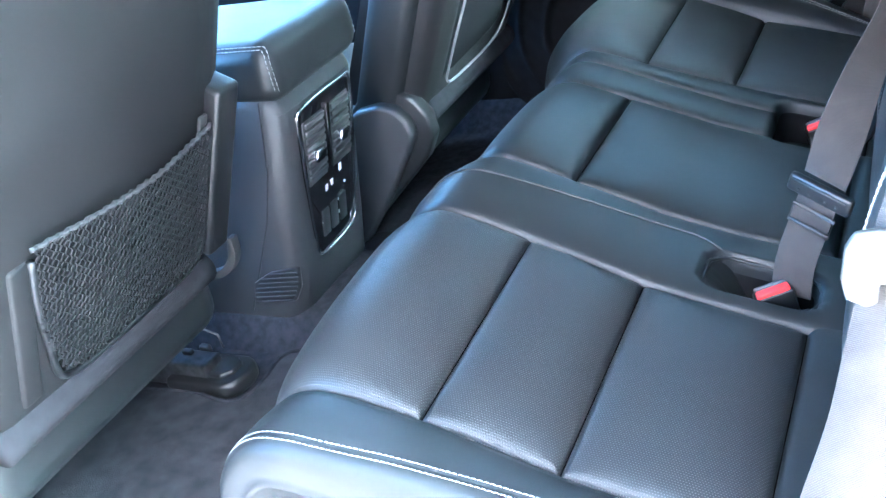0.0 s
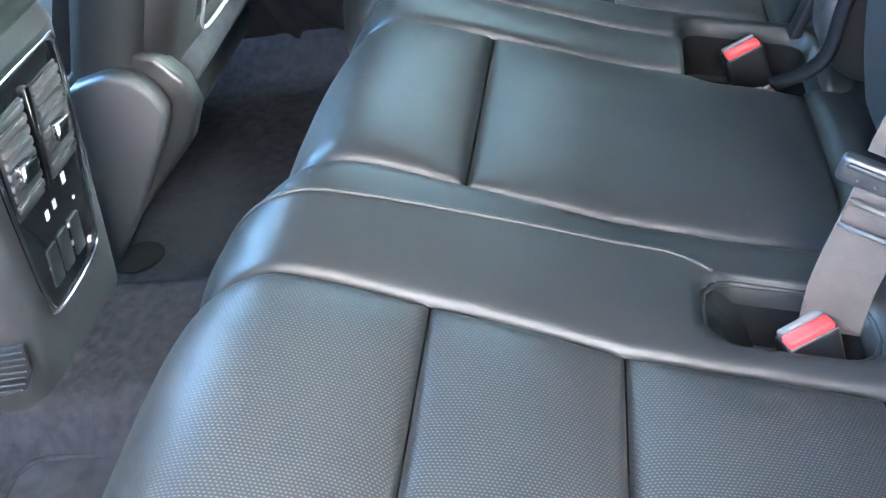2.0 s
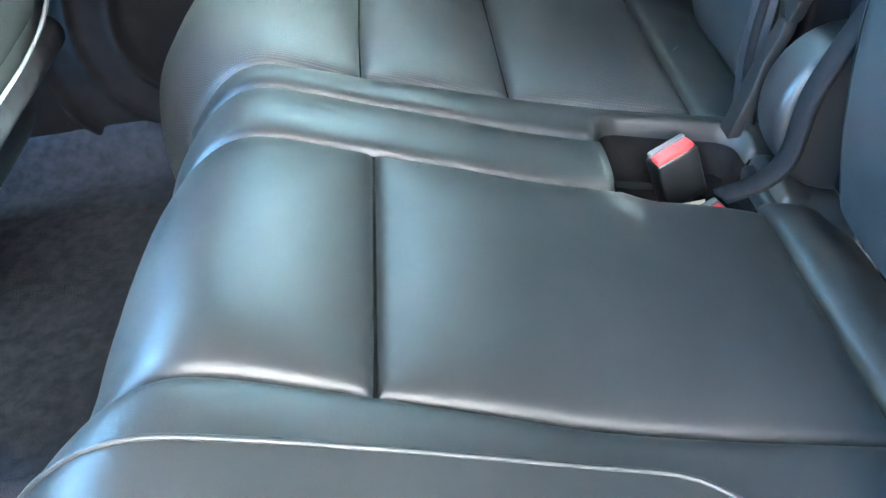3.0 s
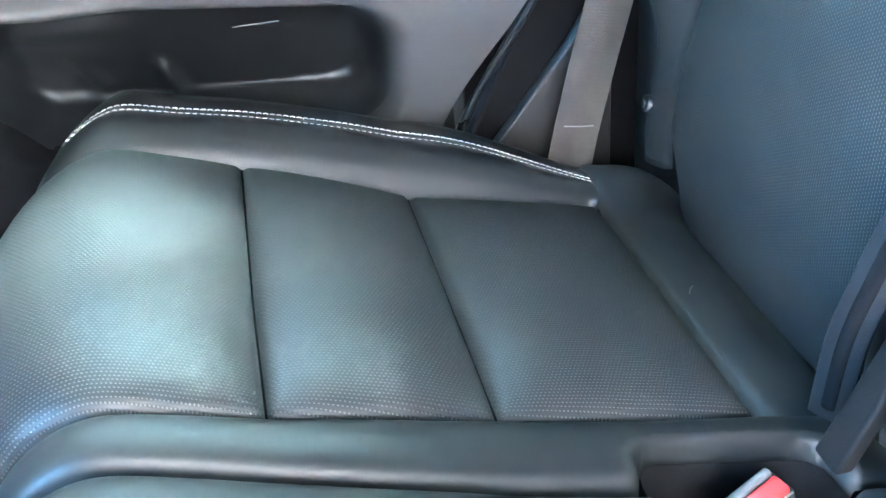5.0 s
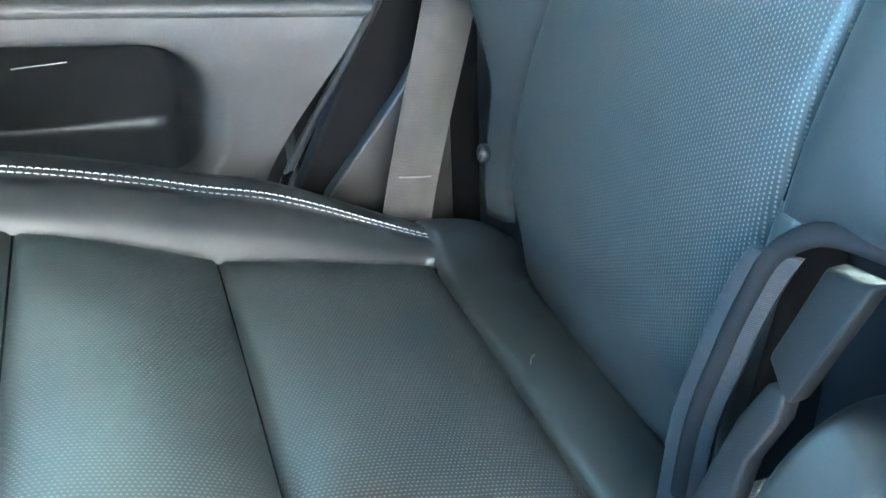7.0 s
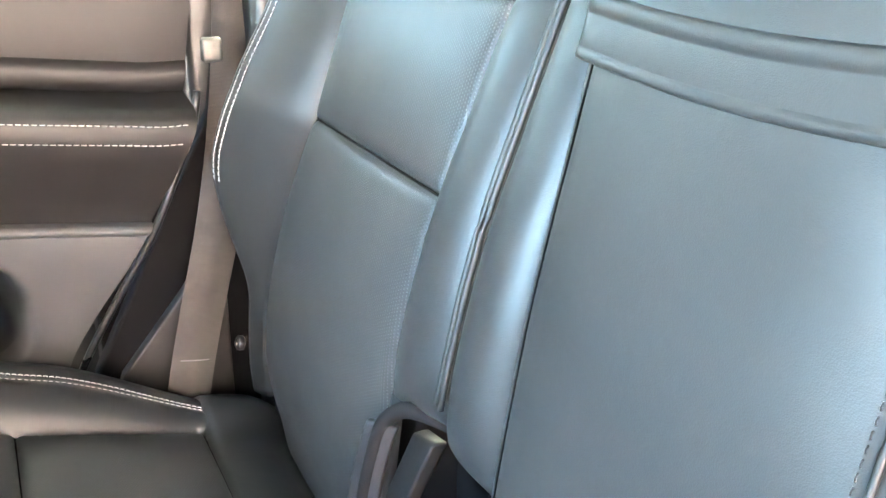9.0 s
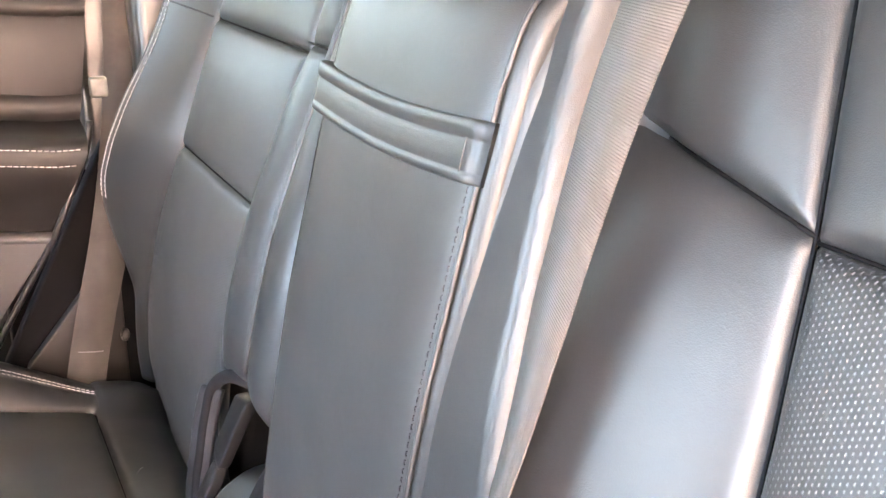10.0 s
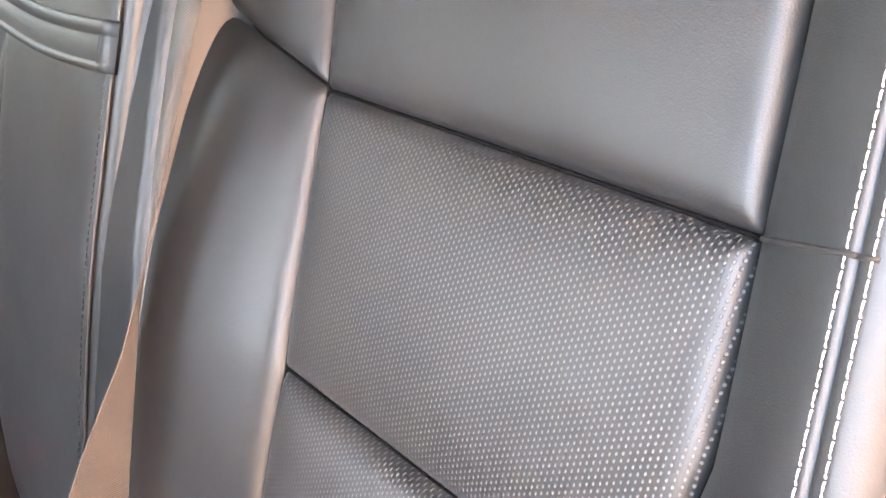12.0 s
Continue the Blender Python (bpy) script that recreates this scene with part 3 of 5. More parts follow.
def pocket_lining(parent, cx, cy, hx, hy, r, depth):
    """Dark cloth on the bottom and lower walls of a buckle pocket."""
    verts, faces, n, rings = [], [], 60, 8
    for a in range(rings):
        for b in range(n):
            w = 2 * math.pi * b / n
            dx, dy = math.cos(w), math.sin(w)
            q = 0.03
            for _ in range(60):
                q -= 0.7 * (rounded_box(cx + dx * q, cy + dy * q, cx, cy, hx, hy, r) + 0.006)
            q *= 1 - a / rings
            x, y = cx + dx * q, cy + dy * q
            h = 0.20 * depth if a == 0 else depth - 0.004
            verts.append(CU.at(cs(x), y, -h))
    for a in range(rings - 1):
        for b in range(n):
            c = (b + 1) % n
            faces.append((a * n + b, a * n + c, (a + 1) * n + c, (a + 1) * n + b))
    faces.append(tuple((rings - 1) * n + b for b in range(n)))
    from_lists("pocket_lining", verts, faces, DARKCLOTH, parent, "black cloth pocket lining")


pocket_lining(cushion60, *NEAR_POCKET, 0.075)
pocket_lining(cushion60, *FAR_POCKET, 0.065)


def pocket_fold(parent, cx, cy, hx, hy):
    """Leather tucked down over the front end of a buckle pocket, sewn to the cloth along its lower edge."""
    verts, faces, uvs, edge = [], [], [], []
    nu, nv = 22, 12
    for i in range(nu):
        f = -1 + 2 * i / (nu - 1)
        y = cy + 0.86 * hy * f
        for j in range(nv):
            v = j / (nv - 1)
            x = cx - hx + 0.003 + 0.012 * f * f * (1 - v) + (0.046 + 0.010 * f) * v
            verts.append(CU.at(cs(x), y, -0.004 - 0.050 * v ** 1.25 + 0.004 * math.sin(math.pi * v)))
            uvs.append((x, y))
        edge.append(verts[-1])
    for i in range(nu - 1):
        for j in range(nv - 1):
            faces.append((i * nv + j, (i + 1) * nv + j, (i + 1) * nv + j + 1, i * nv + j + 1))
    fold = from_lists("pocket_fold", verts, faces, LEATHER, parent, "tucked leather pocket end", uvs)
    tube("piping", edge, 0.0018, LEATHER, fold)


pocket_fold(cushion60, *NEAR_POCKET[:4])

cushion40 = thing("rear_seat_cushion", "narrow black perforated leather rear bench cushion", "car seat", "rear bench cushions", at=(0.3, 1.25, 0.12))
part("base", box_bm((0.05, 1.005, 0.13), (0.66, 1.48, 0.235), 0.02), FOAM, cushion40)
perforated_section(cushion40, mirror(inner_edge), mirror(outer_edge))
bolster("side_bolster", cushion40, True)
upholstery("edge_strip", CU, S_FRONT, SB_END, flat(0.999), mirror(inner_edge), LEATHER, cushion40, puff=0.009, soft=0.022, dip=0.008, nu=150, nv=30, lift=far_pocket, open_sides=("s0", "s1"))



def seam_line(parent, points, r=0.0013):
    """The dark sewn joint at the bottom of the groove between two panels."""
    tube("seam", [tuple(v) for v in points], r, BLACK, parent, sides=6)


for who, lo, hi in ((cushion60, outer_edge, inner_edge), (cushion40, mirror(inner_edge), mirror(outer_edge))):
    for s in (S12, S23, SR):
        seam_line(who, [CU.at(s, y, -0.0085) for y in np.linspace(lo(s), hi(s), 30)])
    for side in (lo, hi):
        seam_line(who, [CU.at(s, side(s), -0.0080) for s in np.linspace(S_FRONT + 0.02, SR, 70)], 0.0011)
seam_line(cushion60, [CU.at(cs(0.217), y, -0.008) for y in np.linspace(0.602, 0.901, 30)], 0.0016)
for y in (0.600, 0.903):
    seam_line(cushion60, [CU.at(s, y, -0.008) for s in np.linspace(S_FRONT + 0.02, cs(0.44 if y > 0.8 else 0.565), 70)])
tube("scratch", [CU.at(cs(0.568), 1.227, 0.0050), CU.at(cs(0.572), 1.235, 0.0052), CU.at(cs(0.578), 1.239, 0.0052)], 0.0004, GREY, cushion40, "short pale scratch")

# ---------------------------------------------------------------- rear seatbacks
BK = Sheet([(0.648, 0.20), (0.638, 0.26), (0.631, 0.32), (0.630, 0.40), (0.637, 0.50), (0.652, 0.58), (0.672, 0.655), (0.70, 0.73), (0.729, 0.805), (0.772, 0.915), (0.80, 0.985), (0.83, 1.03), (0.88, 1.05), (0.94, 1.03), (0.97, 0.97)], 1)


def bs(z):
    return BK.s_at(1, z)


ZS = [bs(z) for z in (0.20, 0.34, 0.43, 0.53, 0.655, 0.73, 0.805, 0.90, 1.0)]
near_in = lerp_of(ZS, [0.40, 0.40, 0.405, 0.405, 0.410, 0.425, 0.443, 0.472, 0.496])
near_out = lerp_of(ZS, [0.10, 0.10, 0.115, 0.14, 0.150, 0.145, 0.157, 0.172, 0.18])
far_in = lerp_of(ZS, [1.075, 1.070, 1.060, 1.050, 1.037, 1.032, 1.030, 1.02, 1.015])
far_out = lerp_of(ZS, [1.425, 1.418, 1.400, 1.366, 1.332, 1.335, 1.345, 1.335, 1.325])
B0, B1, B2, B3 = bs(0.21), bs(0.655), bs(0.805), BK.s_at(0, 0.86)


def back_panels(parent, lo, hi):
    kw = dict(parent=parent, soft=0.04)
    upholstery("lower_panel", BK, B0, B1, lo, hi, PERF, puff=0.014, dip=0.007, nu=80, nv=54, open_sides=("s0",), lift=lambda s, y: -0.010 * (1 - smooth01(BK.at(s, y).z, 0.27, 0.38)), **kw)
    upholstery("middle_panel", BK, B1, B2, lo, hi, PERF, puff=0.014, dip=0.008, nu=46, nv=54, **kw)
    upholstery("upper_panel", BK, B2, B3, lo, hi, LEATHER, puff=0.015, dip=0.008, nu=54, nv=54, **kw)


def back_bolster(name, parent, edge, flip):
    """The outer roll of a seatback, standing forward of the middle panels, with a double row of stitches along its ridge."""
    sg = 1 if flip else -1
    ss = np.linspace(bs(0.30), B3, 80)
    verts, faces, uvs, a, b, nr = [], [], [], [], [], []
    for s in ss:
        p = BK.at(s, 0)
        g = smooth01(p.z, 0.42, 0.60)
        f = 0.012 + 0.052 * g - 0.022 * smooth01(p.z, 0.62, 0.80) if flip else 0.010 + 0.014 * g
        e = edge(s)
        w = 0.030 + (0.058 if flip else 0.019) * g
        sec = [(0, -0.007), (0.003, 0.001), (0.2 * w, 0.25 * f), (0.5 * w, 0.66 * f), (0.78 * w, 0.93 * f), (0.90 * w, f), (0.945 * w, f), (0.965 * w, f - 0.003), (0.985 * w, f), (1.1 * w, 0.97 * f), (1.28 * w, 0.78 * f), (1.42 * w, 0.35 * f), (1.5 * w, -0.03), (1.5 * w, -0.11)]
        k = len(sec)
        for dy, h in sec:
            verts.append(BK.at(s, e + sg * dy, h))
            uvs.append((s, dy))
        r0 = 0.80 * w if flip else 0.95 * w - 0.003
        a.append(BK.at(s, e + sg * r0, f * (0.945 if flip else 1.0) + 0.0003))
        b.append(BK.at(s, e + sg * (r0 + 0.0085), f + 0.0002))
        nr.append(BK.at(s, 0, 1) - p)
    for i in range(len(ss) - 1):
        for j in range(k - 1):
            q = (i * k + j, i * k + j + 1, (i + 1) * k + j + 1, (i + 1) * k + j)
            faces.append(q if not flip else q[::-1])
    faces.append(tuple(range(k)))
    ob = from_lists(name, verts, faces, LEATHER, parent, "", uvs)
    first = next(i for i, s in enumerate(ss) if BK.at(s, 0).z > 0.555)
    kw = {} if flip else dict(radius=0.00042, length=0.0052, gap=0.0010)
    stitches("stitching", a[first:], nr[first:], THREAD, ob, label="white double stitching", **kw)
    stitches("stitching", b[first:], nr[first:], THREAD, ob, **kw)
    line = []
    for j in range(1, 10):
        at = np.interp(B2 + (0.12 * sec[j][0] if not flip else 0.0), ss, range(len(ss)))
        low, f = int(at), at - int(at)
        line.append(Vector(verts[low * k + j]).lerp(Vector(verts[(low + 1) * k + j]), f) + nr[low] * 0.0004)
    tube("seam", line, 0.0011, DARKTHREAD, ob)
    return ob


seatback60 = thing("rear_seatback", "wide black leather rear seatback with perforated panel and white stitching", "car seat", "rear seatbacks", at=(0.66, 0.45, 0.27))
back_panels(seatback60, near_out, near_in)
back_bolster("side_bolster", seatback60, near_out, False)
seam_near = bs(0.812)


def swell(s, y):
    """The strip falls back into a valley beside the raised roll that borders the armrest."""
    return -0.006 * smooth01(y, 0.520, 0.570)


def roll_lift(s, y):
    rise = float(np.interp(BK.at(s, y).z, [0.3, 0.45, 0.5, 0.6, 0.73, 0.80, 0.86, 1.0], [0.012, 0.012, 0.011, 0.015, 0.026, 0.031, 0.033, 0.030]))
    y0 = float(np.interp(BK.at(s, y).z, [0.45, 0.60, 0.75, 0.86], [0.514, 0.533, 0.558, 0.576]))
    return (rise + 0.012) * smooth01(y, y0, y0 + 0.021) - 0.012


kw = dict(material=LEATHER, parent=seatback60, soft=0.05, dip=0.006, nv=40, lift=swell)
upholstery("inner_strip_lower", BK, B0, bs(0.806), near_in, flat(0.592), puff=0.022, nu=60, open_sides=("s0", "hi"), slope1=0.20, **kw)
upholstery("inner_strip_upper", BK, bs(0.806), B3, near_in, flat(0.592), puff=0.022, nu=44, open_sides=("hi",), slope0=0.20, **kw)
upholstery("inner_roll", BK, B0, B3, flat(0.506), flat(0.614), LEATHER, seatback60, puff=0.002, soft=0.02, dip=0.0, nu=80, nv=40, lift=roll_lift, open_sides=("s0", "lo", "hi"))
upholstery("centre_side_strip", BK, bs(0.50), B3, flat(0.868), flat(0.952), LEATHER, seatback60, puff=0.030, soft=0.022, dip=0.004, nu=70, nv=24)
part("shell", prism_bm([(0.64, 0.27), (0.755, 0.27), (0.80, 0.60), (0.98, 0.98), (0.93, 1.03), (0.86, 1.03), (0.80, 0.93), (0.70, 0.68)], 1, 0.02, 0.945, 0.01), FOAM, seatback60)

seatback40 = thing("rear_seatback", "narrow black leather rear seatback with perforated panel and white stitching", "car seat", "rear seatbacks", at=(0.66, 1.25, 0.27))
back_panels(seatback40, far_in, far_out)
back_bolster("side_bolster", seatback40, far_out, True)
for nm, s0, s1 in (("inner_bolster_lower", bs(0.512), seam_near), ("inner_bolster_upper", seam_near, B3)):
    upholstery(nm, BK, s0, s1, flat(0.957), far_in, LEATHER, seatback40, puff=0.026, soft=0.028, dip=0.004, nu=50, nv=34, slope0=-0.25 if nm.endswith("lower") else 0.0)
upholstery("inner_side", BK, B0, bs(0.50), lambda s: far_in(s) - 0.022, far_in, LEATHER, seatback40, puff=0.006, soft=0.010, dip=0.003, nu=40, nv=14, open_sides=("s0",))
part("shell", prism_bm([(0.64, 0.27), (0.755, 0.27), (0.80, 0.60), (0.98, 0.98), (0.93, 1.03), (0.86, 1.03), (0.80, 0.93), (0.70, 0.68)], 1, 1.06, 1.44, 0.01), FOAM, seatback40)
for yy in (0.950, 0.959):
    tube("piping", [BK.at(s, yy, 0.010 if yy < 0.955 else 0.008) for s in np.linspace(bs(0.53), B3, 50)], 0.0026, LEATHER, seatback60 if yy < 0.955 else seatback40)

for who, lo, hi in ((seatback60, near_out, near_in), (seatback40, far_in, far_out)):
    for s in (B1, B2):
        seam_line(who, [BK.at(s, y, -0.0070) for y in np.linspace(lo(s), hi(s), 30)], 0.0010)
    for side in (lo, hi):
        seam_line(who, [BK.at(s, side(s), -0.0062) for s in np.linspace(bs(0.30), B3, 70)], 0.0010)
seam_line(seatback60, [BK.at(bs(0.806) + 0.20 * (y - near_in(bs(0.806))), y, -0.006 + swell(0, y)) for y in np.linspace(near_in(bs(0.806)), 0.55, 20)], 0.0010)
seam_line(seatback40, [BK.at(seam_near, y, 0.001) for y in np.linspace(0.962, far_in(seam_near), 14)], 0.0012)

# ---------------------------------------------------------------- centre armrest and headrest
AR = Sheet([(0.622, 0.28), (0.614, 0.36), (0.614, 0.45), (0.624, 0.53), (0.643, 0.64), (0.664, 0.73), (0.681, 0.80), (0.695, 0.85), (0.712, 0.885), (0.742, 0.903), (0.78, 0.905)], 1)


def as_(z):
    return AR.s_at(1, z)


armrest = thing("folding_armrest", "black leather folding centre armrest with a stitched pull strap", "armrest", at=(0.66, 0.75, 0.28))
A0, A1 = as_(0.30), AR.s_at(0, 0.775)
part("core", prism_bm([(0.66, 0.28), (0.632, 0.32), (0.636, 0.50), (0.67, 0.73), (0.70, 0.84), (0.72, 0.88), (0.77, 0.89), (0.79, 0.86), (0.70, 0.50)], 1, 0.606, 0.862, 0.012), LEATHER, armrest)
upholstery("front_panel", AR, A0, A1, flat(0.624), flat(0.858), LEATHER, armrest, puff=0.006, soft=0.02, dip=0.002, nu=90, nv=40, open_sides=("s0", "s1"))


def arm_side(name, y0, y1):
    verts, faces = [], []
    ss = np.linspace(A0, A1, 60)
    n = 7
    for s in ss:
        for j in range(n):
            w = j / (n - 1) * math.pi / 2
            verts.append(AR.at(s, y0 + (y1 - y0) * math.sin(w), -0.001 - 0.010 * (1 - math.cos(w))))
        verts.append(AR.at(s, y1, -0.09))
    k = n + 1
    for i in range(len(ss) - 1):
        for j in range(k - 1):
            faces.append((i * k + j, i * k + j + 1, (i + 1) * k + j + 1, (i + 1) * k + j))
    return from_lists(name, verts, faces, LEATHER, armrest)


arm_side("side_piece", 0.624, 0.612)
arm_side("side_piece", 0.858, 0.866)
edge = [AR.at(s, 0.623, 0.001) for s in np.linspace(A0, AR.s_at(0, 0.74), 60)]
tube("piping", edge, 0.0018, LEATHER, armrest)
stitches("stitching", [AR.at(s, 0.6292, 0.0026) for s in np.linspace(A0, as_(0.785), 40)], [AR.at(s, 0, 1) - AR.at(s, 0, 0) for s in np.linspace(A0, as_(0.785), 40)], DARKTHREAD, armrest, radius=0.0005, length=0.0034, gap=0.0024, label="black thread")


def strap():
    """Pull strap across the armrest: a folded leather band with raised edges."""
    verts, faces, uvs = [], [], []
    sec = [(-0.0215, -0.004), (-0.0213, 0.0055), (-0.0195, 0.0082), (-0.0150, 0.0080), (-0.0135, 0.0060), (-0.0125, 0.0064), (0.0080, 0.0066), (0.0092, 0.0060), (0.0105, 0.0082), (0.0165, 0.0092), (0.0205, 0.0084), (0.0225, 0.0060), (0.0225, -0.004)]
    s0 = as_(0.806)
    ys = np.linspace(0.6200, 0.8680, 60)
    for y in ys:
        sag = -0.006 * math.sin(math.pi * (y - 0.6245) / 0.243)
        end = 0.1 + 0.9 * smooth01(min(y - 0.6200, 0.8680 - y), 0, 0.006)
        for ds, h in sec:
            verts.append(AR.at(s0 + 0.82 * ds - 0.004 + sag, y, ((h - 0.0062) * 0.55 + 0.0078) * end if h > 0 else h))
            uvs.append((y, ds))
    k = len(sec)
    for i in range(len(ys) - 1):
        for j in range(k - 1):
            faces.append((i * k + j, i * k + j + 1, (i + 1) * k + j + 1, (i + 1) * k + j))
    faces += [tuple(range(k)), tuple((len(ys) - 1) * k + j for j in range(k))[::-1]]
    ob = from_lists("pull_strap", verts, faces, LEATHER, armrest, "leather pull strap", uvs)
    tube("seam", [AR.at(s0 + ds * 0.74 - 0.006, 0.634, 0.0080) for ds in np.linspace(-0.02, 0.02, 8)], 0.0005, DARKTHREAD, ob)
    return ob


strap()

headrest = thing("headrest", "black leather centre headrest lowered onto the armrest", "headrest", at=(0.76, 0.745, 0.91))
hb = box_bm((0.690, 0.616, 0.898), (0.83, 0.872, 1.07), 0.030, 5)
hb.transform(Matrix.Translation((0.77, 0.736, 1.0)) @ Matrix.Rotation(radians(18), 4, "Y") @ Matrix.Translation((-0.77, -0.736, -1.0)))
hcush = part("cushion", hb, LEATHER, headrest)
for dy in (0.646, 0.842):
    tube("seam", [(0.690 + 0.010 * k, dy, 0.934 - 0.003 * k) for k in range(8)], 0.0012, DARKTHREAD, hcush)
for yy in (0.69, 0.79):
    tube("post", [(0.795, yy, 0.88), (0.80, yy, 0.95)], 0.006, CHROME, headrest)

# ---------------------------------------------------------------- belts and buckles
BELT = 0.054


def strap_path(points, sides, count=60):
    p = smooth_curve(points, count)
    d = np.linspace(0, 1, len(sides))
    a = np.stack([np.interp(np.linspace(0, 1, count), d, [s[k] for s in sides]) for k in range(3)], 1)
    return p, a


def axes_matrix(origin, along, across):
    x = Vector(across).normalized()
    y = (Vector(along) - x * Vector(along).dot(x)).normalized()
    z = x.cross(y)
    m = Matrix((x, y, z)).transposed().to_4x4()
    m.translation = Vector(origin)
    return m


def latch_plate(parent, m, label="", wide=0.083):
    """Black moulded latch plate with a slot; its frame is across, along, out."""
    h = wide / 2
    body = part("latch_plate", box_bm((-h, -0.011, -0.006), (h, 0.013, 0.006), 0.005, 4, m), SMOOTH, parent, label)
    part("rim", box_bm((-h + 0.006, 0.004, 0.0055), (h - 0.006, 0.009, 0.0085), 0.0015, 2, m), SATIN, body)
    for k in (-0.6, -0.25, 0.25, 0.6):
        part("rivet", box_bm((k * h - 0.0015, -0.005, 0.0055), (k * h + 0.0015, -0.002, 0.0070), 0.0005, 1, m), KEEPER, body)
    return body


def buckle(name_label, m):
    """A belt buckle: black shell with a curved red press button in its end. Frame: across, along (up out of the seat), thickness."""
    m = m @ Matrix.Scale(0.84, 4)
    ob = thing("seat_belt_buckle", name_label, "seat belt buckle", "seat belt buckles", at=tuple(m.translation))
    shell = part("shell", box_bm((-0.029, -0.075, -0.015), (0.029, 0.0, 0.015), 0.006, 4, m), SMOOTH, ob)
    bm = box_bm((-0.0255, -0.010, -0.004), (0.0255, 0.005, 0.0125), 0.003, 3)
    for v in bm.verts:
        v.co.y += 0.004 - 7.0 * v.co.x**2
    bm.transform(m)
    part("button", bm, RED, ob, "red press button")
    part("slot_lip", box_bm((-0.025, -0.006, -0.0135), (0.025, 0.0065, -0.0050), 0.003, 3, m), LIP, ob, "pale grey slot lip")
    part("front_lip", box_bm((-0.0265, -0.004, 0.0120), (0.0265, -0.0015, 0.0145), 0.0012, 2, m), LIP, ob)
    part("stalk", box_bm((-0.012, -0.13, -0.005), (0.012, -0.07, 0.005), 0.003, 2, m), SMOOTH, ob)
    return ob


belt_mid = thing("seat_belt", "black centre seat belt hanging twisted and clipped into its buckle", "seat belt", "seat belts", at=(0.52, 0.50, 0.30))
p, a = strap_path([(0.86, 0.545, 1.10), (0.80, 0.545, 1.045), (0.742, 0.538, 0.945), (0.700, 0.537, 0.85), (0.667, 0.533, 0.75), (0.645, 0.528, 0.68), (0.601, 0.519, 0.56), (0.564, 0.510, 0.445)],
                  [(0, 1, 0), (0, 1, 0), (0.1, 1, 0), (0.22, 0.97, 0.05), (0.35, 0.93, 0.05), (0.55, 0.82, 0.0), (0.88, 0.40, -0.25), (0.86, -0.40, -0.32)], 90)
ribbon("webbing", p, a, BELT, WEB, belt_mid)
PM = axes_matrix((0.5585, 0.5095, 0.427), (0.20, 0.02, 0.97), (0.905, -0.42, -0.30))
PM = PM if PM.col[2][1] < 0 else PM @ pose(0, 0, 0, 0, 180, 0)
latch_plate(belt_mid, PM, "black moulded latch plate")
p, a = strap_path([(0.556, 0.508, 0.420), (0.544, 0.506, 0.385), (0.528, 0.504, 0.335), (0.520, 0.503, 0.285)], [(0.86, -0.40, -0.30), (0.88, -0.36, -0.3), (0.9, -0.3, -0.2), (0.95, -0.2, -0.1)], 30)
ribbon("lower_webbing", p, a, 0.050, WEB, belt_mid)
FM = axes_matrix((0.549, 0.501, 0.397), (0.30, 0.04, 0.95), (0.905, -0.42, -0.30))
FM = FM if FM.col[2][1] < 0 else FM @ pose(0, 0, 0, 0, 180, 0)
tube("fold_frame", [FM @ Vector(c) for c in ((-0.027, -0.010, 0.003), (-0.027, 0.012, 0.003), (0.027, 0.012, 0.003), (0.027, -0.010, 0.003))], 0.0024, KEEPER, belt_mid, "grey keeper frame", closed=True)

buckle("black buckle with a red button in the near cushion pocket", axes_matrix((0.500, 0.492, 0.298), (-0.25, -0.05, 0.96), (0.9, 0.42, 0.2)))
buckle("black buckle with a red button in the far cushion pocket", axes_matrix((0.503, 0.985, 0.297), (-0.30, -0.10, 0.95), (0.93, 0.30, 0.25)))
b2 = buckle("black centre buckle sunk low in the far cushion pocket", axes_matrix((0.512, 0.903, 0.272), (-0.25, -0.15, 0.95), (0.93, 0.22, 0.25)))
ribbon("label_tag", [(0.470, 0.917, 0.268), (0.495, 0.919, 0.271), (0.520, 0.920, 0.272)], [(0, 0.5, 0.85)] * 3, 0.012, CREAM, b2, "pale webbing edge")

belt_far = thing("seat_belt", "grey-black seat belt hanging beside the far seatback", "seat belt", "seat belts", at=(0.57, 1.53, 0.22))
p, a = strap_path([(0.545, 1.500, 0.20), (0.552, 1.502, 0.28), (0.575, 1.503, 0.38), (0.607, 1.505, 0.50), (0.632, 1.512, 0.62), (0.655, 1.535, 0.78), (0.68, 1.57, 1.15)], [(1, 0.05, -0.15)] * 7, 60)
ribbon("webbing", p, a, BELT, WEB, belt_far)
tube("label", [(0.546, 1.5012, 0.3310), (0.557, 1.5012, 0.3290), (0.568, 1.5012, 0.3270), (0.580, 1.5012, 0.3260)], 0.0008, GREY, belt_far, "pale stitched mark")
part("latch_plate", box_bm((0.590, 1.435, 0.700), (0.612, 1.447, 0.726), 0.004), STEEL, belt_far, "bright metal latch tongue")

belt_near = thing("seat_belt", "sunlit seat belt with steel tongue beside the near seatback", "seat belt", "seat belts", at=(0.64, 0.0, 0.30))
p, a = strap_path([(0.585, -0.045, 0.29), (0.612, -0.042, 0.40), (0.632, -0.040, 0.48), (0.652, -0.038, 0.555), (0.664, -0.036, 0.62), (0.680, -0.032, 0.70), (0.720, -0.02, 0.86), (0.76, -0.01, 1.15)], [(0.96, 0.02, -0.28)] * 8, 60)
ribbon("webbing", p, a, BELT, WEB, belt_near)
